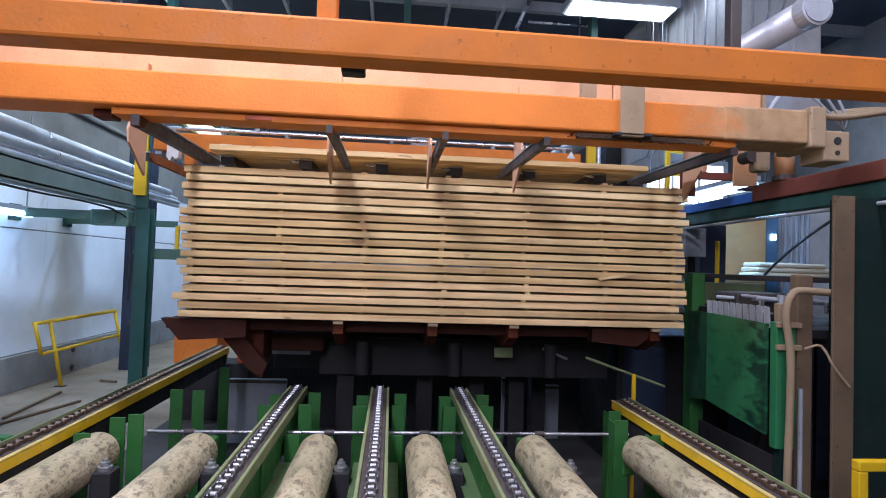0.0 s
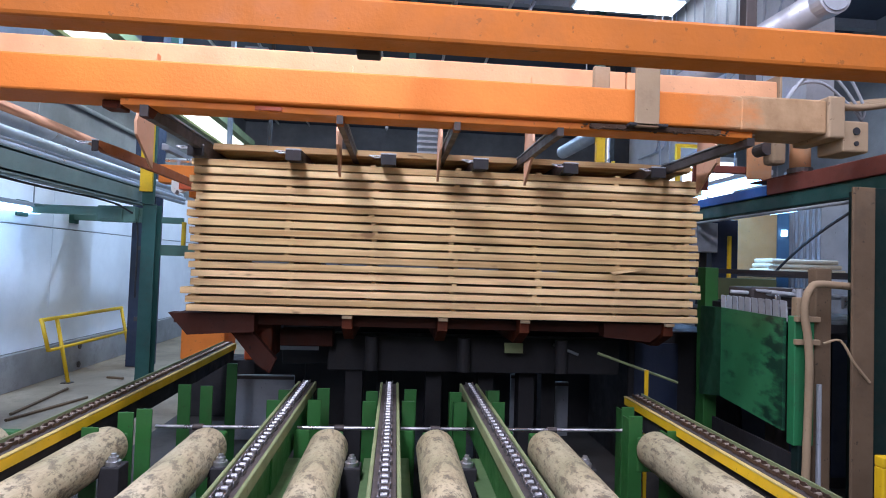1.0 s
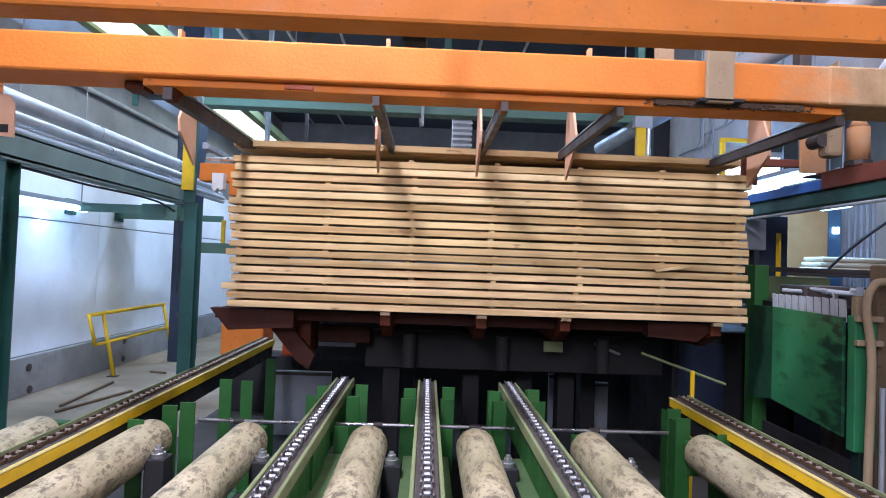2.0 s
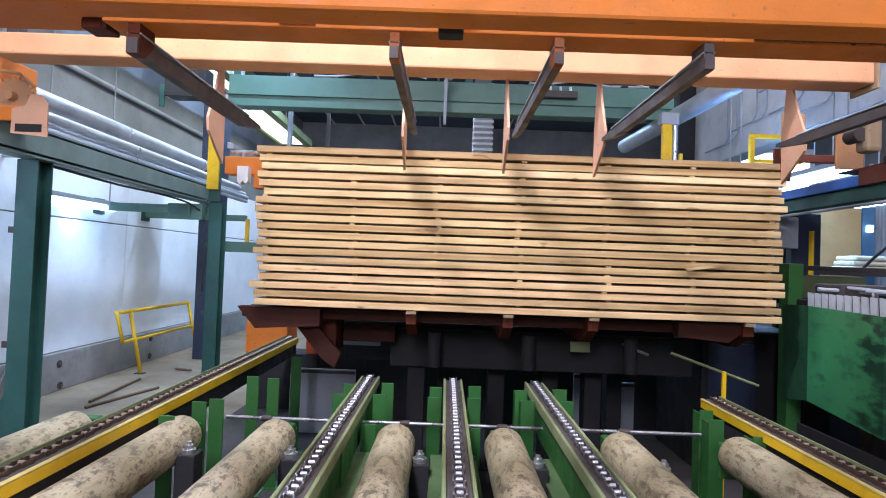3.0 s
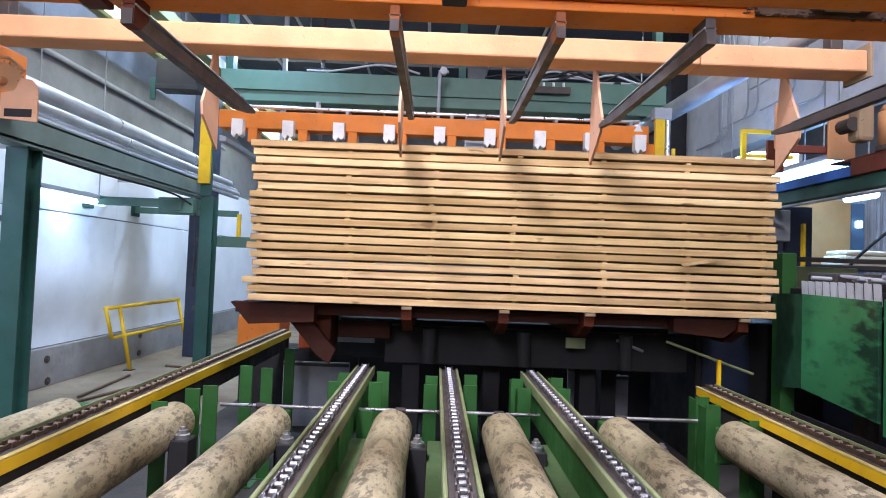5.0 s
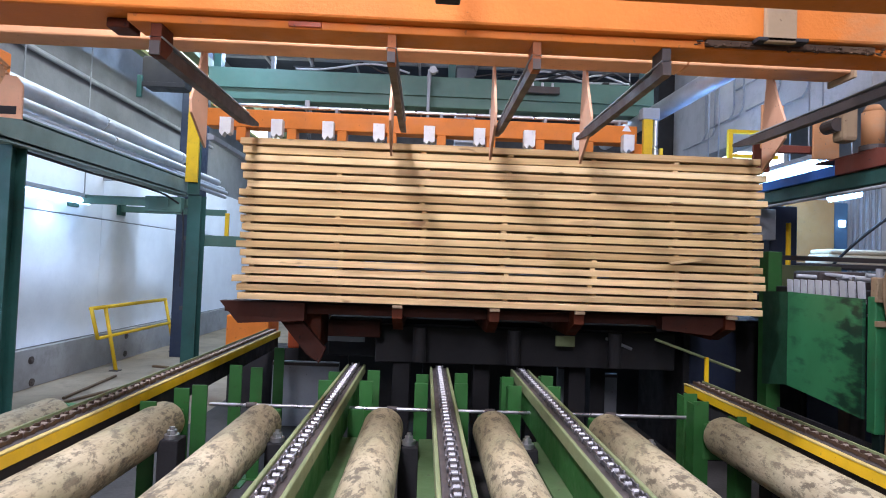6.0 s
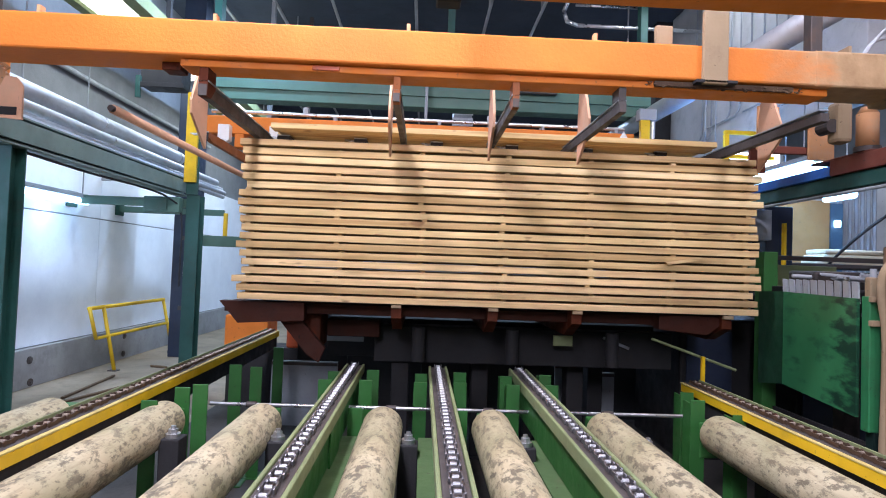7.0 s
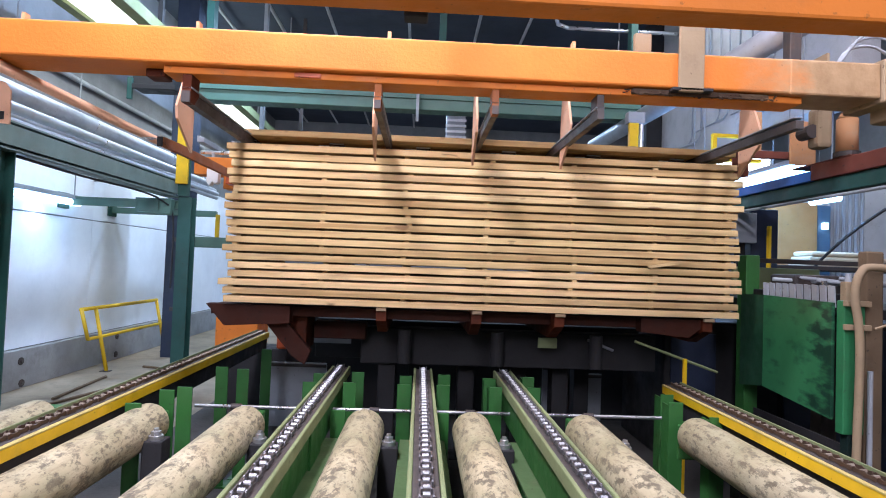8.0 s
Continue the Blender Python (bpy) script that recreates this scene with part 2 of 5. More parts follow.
def roll_mat():
    """Cream coating with greenish dirt, dense dark scuffs and fine scratches."""
    m, nt, b = mat_nodes("scuffed_roll_coating")
    oi = nt.nodes.new("ShaderNodeObjectInfo")
    tint = ramp(nt, oi.outputs["Random"], [(0.0, (0.98, 1.04, 1.06)), (0.5, (1.02, 1.0, 0.93)), (1.0, (1.12, 1.10, 1.06))])
    base = ramp(nt, noise_node(nt, 2.6, 6.0), [(0.3, (0.44, 0.365, 0.225)), (0.7, (0.61, 0.53, 0.37))])
    c = mix(nt, 1.0, base, tint, "MULTIPLY")
    moss = ramp(nt, noise_node(nt, 3.5, 6.0), [(0.45, (0, 0, 0)), (0.72, (0.6,) * 3)])
    c = mix(nt, moss, c, (0.33, 0.33, 0.19))
    streak = ramp(nt, noise_node(nt, 24.0, 8.0, stretch=(1.6, 0.22, 1.6), rough=0.7), [(0.48, (0, 0, 0)), (0.66, (0.6,) * 3)])
    c = mix(nt, streak, c, (0.27, 0.205, 0.125))
    worn = ramp(nt, noise_node(nt, 5.0, 6.0, rough=0.65), [(0.40, (0.62,) * 3), (0.60, (1.0,) * 3)])
    smear = ramp(nt, noise_node(nt, 17.0, 9.0, stretch=(1.0, 0.62, 1.25), rough=0.72), [(0.525, (0, 0, 0)), (0.585, (0.85,) * 3)])
    c = mix(nt, mix(nt, 1.0, smear, worn, "MULTIPLY"), c, (0.13, 0.105, 0.07))
    flake = ramp(nt, noise_node(nt, 48.0, 6.0, stretch=(1, 0.55, 1), rough=0.65), [(0.54, (0, 0, 0)), (0.63, (0.75,) * 3)])
    c = mix(nt, mix(nt, 1.0, flake, worn, "MULTIPLY"), c, (0.12, 0.10, 0.07))
    nt.links.new(c, b.inputs["Base Color"])
    b.inputs["Roughness"].default_value = 0.62
    bump(nt, b, noise_node(nt, 26.0, 6.0), 0.35)
    return m


ROLL = roll_mat()


def smeared_mat():
    m, nt, b = mat_nodes("smeared_green_panel")
    base = ramp(nt, noise_node(nt, 2.5), [(0.3, (0.035, 0.18, 0.07)), (0.7, (0.055, 0.27, 0.11))])
    blot = ramp(nt, noise_node(nt, 7.0, 5.0, stretch=(1, 0.7, 1.6)), [(0.54, (0, 0, 0)), (0.74, (0.8,) * 3)])
    c = mix(nt, blot, base, (0.01, 0.05, 0.03))
    tc = nt.nodes.new("ShaderNodeTexCoord")
    sep = nt.nodes.new("ShaderNodeSeparateXYZ")
    nt.links.new(tc.outputs["Object"], sep.inputs[0])
    rng = nt.nodes.new("ShaderNodeMapRange")
    for k, v in ((1, 3.90), (2, 3.27), (3, -0.34), (4, 0.15)):
        rng.inputs[k].default_value = v
    nt.links.new(sep.outputs["Y"], rng.inputs[0])
    addn = nt.nodes.new("ShaderNodeMath")
    addn.operation = "ADD"
    nt.links.new(rng.outputs[0], addn.inputs[0])
    nt.links.new(noise_node(nt, 11.0, 5.0, stretch=(1, 0.55, 1.5), rough=0.55), addn.inputs[1])
    grease = ramp(nt, addn.outputs[0], [(0.5, (0, 0, 0)), (0.66, (0.92,) * 3)])
    nt.links.new(mix(nt, grease, c, (0.008, 0.03, 0.02)), b.inputs["Base Color"])
    b.inputs["Roughness"].default_value = 0.4
    bump(nt, b, noise_node(nt, 12.0), 0.1)
    return m


SMEARED = smeared_mat()


def glow(name, colour, strength):
    m, nt, b = mat_nodes(name)
    b.inputs["Base Color"].default_value = (0.9, 0.9, 0.9, 1)
    b.inputs["Emission Color"].default_value = (*colour, 1)
    b.inputs["Emission Strength"].default_value = strength
    return m


TUBE = glow("fluorescent_tube", (0.42, 0.68, 1.0), 6.0)
BRIGHT_TUBE = glow("bright_fluorescent_tube", (0.30, 0.60, 1.0), 9.0)
DIFFUSER = glow("lamp_diffuser", (0.93, 1.0, 0.88), 2.2)
LAMP_FACE = glow("lamp_face", (0.85, 0.93, 1.0), 9.0)
DAY = glow("daylight_window", (0.8, 0.9, 1.0), 4.0)


# ---- mesh helpers ----
def mesh_of(name, bm, material, smooth=False):
    bmesh.ops.recalc_face_normals(bm, faces=bm.faces)
    me = bpy.data.meshes.new(name)
    bm.to_mesh(me)
    bm.free()
    me.materials.append(material)
    if smooth:
        for p in me.polygons:
            p.use_smooth = True
    return me


def part(name, bm, material, parent=None, label="", at=None, smooth=False):
    ob = new(name, mesh_of(name, bm, material, smooth))
    if parent is not None:
        ob.parent = parent
    if at is not None:
        ob.matrix_basis = at
    if label:
        tagged(ob, label)
    return ob


def thing(name, label, category, at=None, group="", kind=""):
    ob = new(name)
    ob.empty_display_size = 0.1
    if at is not None:
        ob.matrix_basis = at
    return tagged(ob, label, category, group, kind)


def box(x0, x1, y0, y1, z0, z1, bevel=0.0, bm=None):
    own = bm is None
    bm = bmesh.new() if own else bm
    r = bmesh.ops.create_cube(bm, size=1.0)
    bmesh.ops.scale(bm, vec=(x1 - x0, y1 - y0, z1 - z0), verts=r["verts"])
    bmesh.ops.translate(bm, vec=((x0 + x1) / 2, (y0 + y1) / 2, (z0 + z1) / 2), verts=r["verts"])
    if bevel:
        edges = list({e for v in r["verts"] for e in v.link_edges})
        bmesh.ops.bevel(bm, geom=edges, offset=bevel, segments=2, affect="EDGES", profile=0.5)
    return bm


def rod(a, b, r, seg=16, bm=None, r2=None):
    """A round bar from a to b."""
    bm = bmesh.new() if bm is None else bm
    a, b = Vector(a), Vector(b)
    d = b - a
    m = Matrix.Translation((a + b) / 2) @ d.to_track_quat("Z", "Y").to_matrix().to_4x4()
    bmesh.ops.create_cone(bm, cap_ends=True, segments=seg, radius1=r, radius2=r if r2 is None else r2, depth=d.length, matrix=m)
    return bm


def pipe_run(points, r, seg=10, bm=None):
    """A pipe through points, with ball joints at the bends."""
    bm = bmesh.new() if bm is None else bm
    for a, b in zip(points, points[1:]):
        rod(a, b, r, seg, bm)
    for p in points[1:-1]:
        bmesh.ops.create_uvsphere(bm, u_segments=seg, v_segments=6, radius=r * 1.02, matrix=Matrix.Translation(p))
    return bm


def plate(outline, axis, lo, hi, bm=None):
    """A flat plate: outline in the other two axes, thickness lo..hi along axis."""
    bm = bmesh.new() if bm is None else bm
    i = "xyz".index(axis)

    def vert(p, v):
        c = list(p)
        c.insert(i, v)
        return bm.verts.new(c)

    lower, upper = [vert(p, lo) for p in outline], [vert(p, hi) for p in outline]
    bm.faces.new(lower)
    bm.faces.new(list(reversed(upper)))
    n = len(outline)
    for k in range(n):
        bm.faces.new((lower[k], lower[(k + 1) % n], upper[(k + 1) % n], upper[k]))
    return bm


def swept(points, r, seg=8):
    """One round tube swept along points."""
    bm = bmesh.new()
    pts = [Vector(p) for p in points]
    rings = []
    for i, p in enumerate(pts):
        d = (pts[min(i + 1, len(pts) - 1)] - pts[max(i - 1, 0)]).normalized()
        u = d.cross(Vector((0, 1, 0.2))).normalized()
        v = d.cross(u)
        rings.append([bm.verts.new(p + r * (u * math.cos(a) + v * math.sin(a))) for a in (math.tau * k / seg for k in range(seg))])
    for a, b in zip(rings, rings[1:]):
        for k in range(seg):
            bm.faces.new((a[k], a[(k + 1) % seg], b[(k + 1) % seg], b[k]))
    bm.faces.new(rings[0])
    bm.faces.new(list(reversed(rings[-1])))
    return bm


def rounded(points, n=4):
    """Points of a smooth path through all the given ones."""
    pts = [Vector(p) for p in points]
    pts = [pts[0] * 2 - pts[1]] + pts + [pts[-1] * 2 - pts[-2]]
    out = []
    for a, b, c, d in zip(pts, pts[1:], pts[2:], pts[3:]):
        for u in (i / n for i in range(n)):
            out.append(0.5 * (2 * b + (c - a) * u + (2 * a - 5 * b + 4 * c - d) * u * u + (3 * b - a - 3 * c + d) * u ** 3))
    return out + [pts[-2]]


def sag(pts, n=9):
    """Points of a smooth curve through three control points."""
    a, b, c = (Vector(p) for p in pts)
    return [tuple(a * (1 - u) ** 2 + b * 2 * u * (1 - u) + c * u * u) for u in (i / n for i in range(n + 1))]


# ---- structure ----
part_floor = tagged(part("floor", box(-5.2, 8.0, -4.0, 18.0, -0.2, 0.0), CONCRETE), "dusty grey concrete mill floor", "floor", kind="structure")
wall_w = tagged(part("wall_west", box(-5.1, -4.8, -4.0, 18.0, 0.0, 6.0), DIM_WALL), "mill wall above white panels, its dimness painted as grey", "wall", kind="structure")
tagged(part("wall_base", box(-4.8, -4.70, -4.0, 18.0, 0.0, 0.455, 0.01), CONCRETE_BASE), "low grey concrete wall footing", "wall footing", kind="structure")
panels = thing("wall_cladding", "white painted wall cladding with dark joints", "wall cladding", kind="structure")
for k in range(9):
    y0 = -4.0 + k * 2.44
    for z0, z1 in ((0.465, 2.065), (2.08, 3.02)):
        part("panel", box(-4.8, -4.76, y0 + 0.002, y0 + 2.438, z0, z1, 0.004), WHITE_WALL, panels)
tagged(part("wall_north", box(-5.1, 8.0, 17.7, 18.0, 0.0, 6.0), DIM_WALL), "dark far wall of the mill", "wall", kind="structure")
tagged(part("wall_east", box(7.7, 8.0, -4.0, 17.7, 0.0, 6.0), DIM_WALL), "grey side wall of the mill", "wall", kind="structure")
tagged(part("wall_south", box(-5.1, 8.0, -4.3, -4.0, 0.0, 6.0), DIM_WALL), "grey rear wall of the mill", "wall", kind="structure")
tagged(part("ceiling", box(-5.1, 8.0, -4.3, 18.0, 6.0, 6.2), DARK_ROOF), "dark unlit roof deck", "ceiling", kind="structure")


# Greasy plating, spread wider so unlit floor around the machine stays dark.
tagged(part("darkening_plate", box(-2.35, 7.6, 0.0, 6.9, 0.0, 0.004), DARK_FLOOR), "greasy black floor plating spread to darken the floor under the machine", "floor plate", kind="structure")

# Added out of view: keeps floor bounce off the beam undersides.
tagged(part("darkening_plate", box(-4.6, 7.6, -3.9, -0.004, 0.0, 0.004), DARK_FLOOR), "unseen black floor plating added to cut bounced light", "floor plate", kind="structure")


# ---- chain conveyors ----
def link_mesh(gap, bright, plain):
    """One pitch of heavy roller chain: a bright roller and two oily side plates."""
    bm = rod((-0.0125, 0, 0.001), (0.0125, 0, 0.001), 0.0085, 8)
    for dx in (-gap, gap):
        plate([(-0.034, -0.006), (-0.026, -0.011), (-0.008, -0.008), (0.008, -0.008), (0.026, -0.011), (0.034, -0.006),
               (0.034, 0.006), (0.026, 0.011), (0.008, 0.007), (-0.008, 0.007), (-0.026, 0.011), (-0.034, 0.006)], "x", dx - 0.003, dx + 0.003, bm)
    me = mesh_of("link", bm, bright)
    me.materials.append(plain)
    for p in me.polygons:
        p.material_index = 1 if abs(p.center.x) > 0.0127 else 0
    return me


LINK_MESHES = [link_mesh(g, LINK, PLATE_STEEL) for g in (0.0165, 0.0235)]
OILY_LINKS = [link_mesh(g, CHAIN_TAN, RUSTY_LINK) for g in (0.0165, 0.0235)]
LINK_STEP = 0.0635


def chain_conveyor(x, y0, y1, top, side, label, outer=False):
    cv = thing("chain_conveyor", label, "conveyor", group="chain conveyors")
    if outer:
        part("beam", box(x - 0.05, x + 0.05, y0, y1, top - 0.20, top - 0.045, 0.006), BLACK, cv)
        s = 1 if x < 0 else -1
        xa, xb = sorted((x + s * 0.052, x + s * 0.072))
        part("side_strip", box(xa, xb, y0, y1, top - 0.078, top - 0.026, 0.004), YELLOW, cv, "yellow edge strip")
        part("dust_ledge", box(xa - 0.004, xb, y0, y1, top - 0.0255, top - 0.017, 0.002), DUST_EDGE, cv, "sawdust covered ledge")
        xa, xb = sorted((x - s * 0.052, x - s * 0.060))
        part("side_strip", box(xa, xb, y0, y1, top - 0.06, top + 0.004, 0.002), PALE_GREEN, cv, "pale dusty edge strip")
        part("wear_strip", box(x - 0.045, x + 0.045, y0, y1, top - 0.043, top - 0.018, 0.004), RUSTY, cv)
    else:
        part("beam", box(x - 0.048, x + 0.048, y0, y1, top - 0.26, top - 0.055, 0.006), side, cv)
        for s in (-1, 1):
            xa, xb = sorted((x + s * 0.050, x + s * 0.068))
            part("side_rail", box(xa, xb, y0, y1, top - 0.075, top - 0.012, 0.006), PALE_GREEN, cv, "dusty pale green side rail")
        part("wear_strip", box(x - 0.049, x + 0.049, y0, y1, top - 0.052, top - 0.022, 0.004), RUSTY, cv)
        part("lower_flange", box(x - 0.13, x + 0.13, y0, y1 - 0.92, top - 0.276, top - 0.262, 0.003), DULL_GREEN, cv, "dusty green lower flange")
        for k in range(3):
            part("gusset", plate([(y1 - 1.0 - k * 1.0, top - 0.08), (y1 - 1.45 - k * 1.0, top - 0.08), (y1 - 1.45 - k * 1.0, top - 0.34), (y1 - 1.25 - k * 1.0, top - 0.34)], "x", x + 0.05, x + 0.06), GREEN, cv)
    strand = thing("chain", "", "")
    strand.parent = cv
    n = int((y1 - y0) / LINK_STEP)
    for k in range(n):
        o = new("link", (OILY_LINKS if outer else LINK_MESHES)[k % 2])
        o.parent = strand
        o.matrix_basis = pose(x, y0 + 0.03 + k * LINK_STEP, top - 0.006)
    if not outer:
        part("end_sprocket", rod((x - 0.015, y1 + 0.02, top - 0.085), (x + 0.015, y1 + 0.02, top - 0.085), 0.075, 14), BLACK, cv, "greasy black end sprocket")
    return cv


TOP = 0.85
chain_conveyor(-0.655, 0.6, 4.30, TOP, GREEN, "steel chain conveyor with pale green side rails")
chain_conveyor(-0.05, 0.6, 4.30, TOP, GREEN, "steel chain conveyor with pale green side rails")
chain_conveyor(0.545, 0.6, 4.30, TOP, GREEN, "steel chain conveyor with pale green side rails")
chain_conveyor(-1.76, 0.6, 6.2, TOP, BLACK, "long chain conveyor with yellow edge strip", True)
chain_conveyor(1.70, 0.6, 3.98, TOP, BLACK, "chain conveyor with yellow edge strip", True)


# ---- green stands ----
def stand(x, y, z1, w=0.085, d=0.10):
    st = thing("support_stand", "green painted steel stand bolted to the floor", "stand", group="conveyor stands")
    part("upright", box(x - w / 2, x + w / 2, y - d / 2, y - d / 2 + 0.012, 0.012, z1, 0.002), GREEN, st)
    part("web", box(x - w / 2, x - w / 2 + 0.010, y - d / 2 + 0.012, y + d / 2, 0.012, z1 - 0.02, 0.002), GREEN, st)
    part("foot_plate", box(x - w / 2 - 0.03, x + w / 2 + 0.03, y - d / 2 - 0.02, y + d / 2 + 0.02, 0.0, 0.012), GREEN, st)


for cx in (-0.655, -0.05, 0.545):
    for dx, y, z1 in ((-0.125, 3.78, 0.83), (0.13, 3.80, 0.83), (-0.12, 4.12, 0.82), (0.15, 4.1, 0.84), (0.11, 3.45, 0.74)):
        stand(cx + dx, y, z1)
for x, y, z1 in ((-1.62, 3.25, 0.80), (-1.53, 3.45, 0.83), (-1.43, 3.45, 0.85), (-1.46, 4.15, 0.84), (-1.36, 4.3, 0.80), (-1.38, 5.0, 0.84),
                 (1.46, 3.45, 0.84), (1.54, 3.75, 0.82), (1.62, 3.28, 0.80)):
    stand(x, y, z1)


# ---- conveyor rolls ----
def roll(x):
    r = thing("conveyor_roll", "scuffed cream conveyor roll with dark smears", "roll", pose(x, 0, 0.665), "conveyor rolls")
    bm = rod((0, 0.2, 0), (0, 3.33, 0), 0.112, 40)
    ends = [e for e in bm.edges if abs(e.verts[0].co.y - e.verts[1].co.y) < 1e-4]
    bmesh.ops.bevel(bm, geom=ends, offset=0.025, segments=3, affect="EDGES", profile=0.5)
    part("barrel", bm, ROLL, r, smooth=True)
    part("shaft", rod((0, 0.05, 0), (0, 3.47, 0), 0.03), STEEL, r, "steel shaft")
    part("bearing_block", box(-0.07, 0.07, 3.39, 3.47, -0.16, 0.05, 0.01), GREEN, r)
    bolt = rod((0.15, 3.07, -0.01), (0.15, 3.07, 0.045), 0.013, 10)
    rod((0.15, 3.07, 0.008), (0.15, 3.07, 0.030), 0.024, 6, bolt)
    rod((0.15, 3.07, -0.012), (0.15, 3.07, 0.008), 0.036, 14, bolt)
    part("bolt", bolt, STEEL, r, "steel anchor bolt")
    part("mount", box(0.10, 0.20, 3.02, 3.13, -0.661, -0.012, 0.006), BLACK, r)
    part("end_ring", rod((0, 3.328, 0), (0, 3.342, 0), 0.092, 28), NAVY, r, "dark worn end ring")


for x in (-2.19, -1.58, -1.05, -0.38, 0.23, 0.88, 1.54):
    roll(x)
ds = thing("drive_shaft", "long bright steel drive shaft across the stands", "shaft")
part("bar", rod((-1.45, 3.62, 0.69), (1.6, 3.62, 0.69), 0.011), STEEL, ds)
for x in (-1.2, -0.35, 0.25, 1.0):
    part("collar", rod((x - 0.03, 3.62, 0.69), (x + 0.03, 3.62, 0.69), 0.019), DARK_STEEL, ds)


# ---- lumber ----
PITCH, THICK, BW = 0.0588, 0.0435, 0.14
X0, LONG, FRONT = -1.45, 3.62, 4.0


def board_mesh(k):
    rnd = random.Random(50 + k)
    bm = bmesh.new()
    n = 8
    bow = rnd.uniform(-0.003, 0.003)
    rows = []
    for i in range(n + 1):
        u = i / n
        dz = bow * math.sin(math.pi * u) + rnd.uniform(-0.0006, 0.0006)
        x = u * LONG
        c = 0.002
        prof = [(c, 0), (BW - 0.004 - c, 0), (BW - 0.004, c), (BW - 0.004, THICK - c), (BW - 0.004 - c, THICK), (c, THICK), (0, THICK - c), (0, c)]
        rows.append([bm.verts.new((x, y, z + dz)) for y, z in prof])
    for a, b in zip(rows, rows[1:]):
        for j in range(8):
            bm.faces.new((a[j], a[(j + 1) % 8], b[(j + 1) % 8], b[j]))
    bm.faces.new(rows[0])
    bm.faces.new(list(reversed(rows[-1])))
    return mesh_of("board", bm, WOOD)


BOARDS = [board_mesh(k) for k in range(8)]


def lay(parent, count, z, rnd):
    for j in range(count):
        o = new("board", BOARDS[rnd.randrange(8)])
        o.parent = parent
        shift = rnd.choice((0, 0, 0.01, 0.02, -0.015, 0.035, -0.025, -0.04)) + rnd.uniform(-0.008, 0.008)
        o.matrix_basis = pose(X0 + shift, j * BW + (rnd.uniform(-0.006, 0.008) if j == 0 else 0), z, 0, 0, rnd.uniform(-0.05, 0.05))


STICK = mesh_of("sticker", box(-0.019, 0.019, 0.0, 1.38, 0.0, PITCH - THICK - 0.0005, 0.002), WOOD)
SPOTS = (-1.40, -0.78, -0.205, 0.37, 0.98, 1.565, 2.11)
rnd = random.Random(7)
stack = thing("lumber_stack", "stack of fresh sawn boards in layers parted by stickers", "lumber stack", pose(0, FRONT, 1.36))
for k in range(18):
    lay(stack, 10, k * PITCH, rnd)
    for x in SPOTS:
        o = new("sticker", STICK)
        o.parent = stack
        o.matrix_basis = pose(x + rnd.uniform(-0.02, 0.02), rnd.choice((0.01, 0.03, 0.05, 0.06, 0.08)), k * PITCH + THICK)


splinter = plate([(1.50, 0.352), (1.72, 0.392), (1.76, 0.398), (1.74, 0.376), (1.52, 0.336)], "y", -0.022, -0.008)
part("splinter", splinter, WOOD, stack, "broken sticker piece poking out")


def lumber_layer(seed):
    ob = thing("lumber_layer", "single layer of fresh sawn boards on its way to the stack", "lumber layer", group="board layers")
    lay(ob, 10, 0.0, random.Random(seed))
    return ob


layer_a, layer_b = lumber_layer(21), lumber_layer(22)

# ---- lift carriage below the stack ----
# Carriage paints hold the shade that the stack throws on them.
lift = thing("lift_carriage", "orange lift carriage carrying the stack, darkened for the shade there", "lift carriage", pose(0, FRONT, 1.36))
for x in (-0.36, 0.31, 0.90, 1.97):
    part("tip", box(x - 0.035, x + 0.035, 0.0, 0.028, -0.03, -0.006, 0.003), TAN, lift, "pale dusty arm tip")
    part("support_arm", plate([(0.03, -0.10), (0.03, -0.03), (0.06, -0.004), (1.35, -0.004), (1.35, -0.20), (0.25, -0.20)], "x", x - 0.035, x + 0.035), SHADED_ORANGE, lift)
part("deck", box(-1.58, 2.02, 0.16, 0.40, -0.10, -0.03, 0.006), SHADED_RED, lift)
# Black beams and cylinders: the dark below the stack put into their colour.
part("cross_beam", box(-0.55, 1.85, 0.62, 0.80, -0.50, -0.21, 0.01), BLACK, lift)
part("guide_box", box(-0.90, -0.50, 0.45, 0.6, -0.29, -0.16, 0.01), SHADED_RED, lift)
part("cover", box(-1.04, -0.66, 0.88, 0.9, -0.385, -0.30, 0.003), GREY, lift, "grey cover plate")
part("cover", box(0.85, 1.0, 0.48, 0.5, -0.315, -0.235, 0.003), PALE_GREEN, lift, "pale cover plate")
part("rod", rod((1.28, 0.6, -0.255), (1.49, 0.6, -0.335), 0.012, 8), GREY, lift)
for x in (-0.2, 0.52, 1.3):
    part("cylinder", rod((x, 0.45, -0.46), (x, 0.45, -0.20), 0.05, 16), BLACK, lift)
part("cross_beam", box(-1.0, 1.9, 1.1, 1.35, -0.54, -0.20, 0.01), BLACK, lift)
part("end_bracket", plate([(-1.58, -0.02), (-1.0, -0.02), (-1.0, -0.14), (-1.45, -0.17)], "y", 0.06, 0.16), SHADED_RED, lift)
part("end_bracket", plate([(2.02, -0.02), (1.5, -0.02), (1.5, -0.12), (1.85, -0.15)], "y", 0.06, 0.16), SHADED_RED, lift)
part("brace", plate([(-1.26, -0.06), (-1.11, -0.06), (-0.86, -0.34), (-0.90, -0.44), (-0.99, -0.38)], "y", 0.14, 0.2), SHADED_RED, lift)
part("brace", box(-1.06, -0.92, 0.28, 0.6, -0.36, -0.1, 0.01), SHADED_ORANGE, lift)

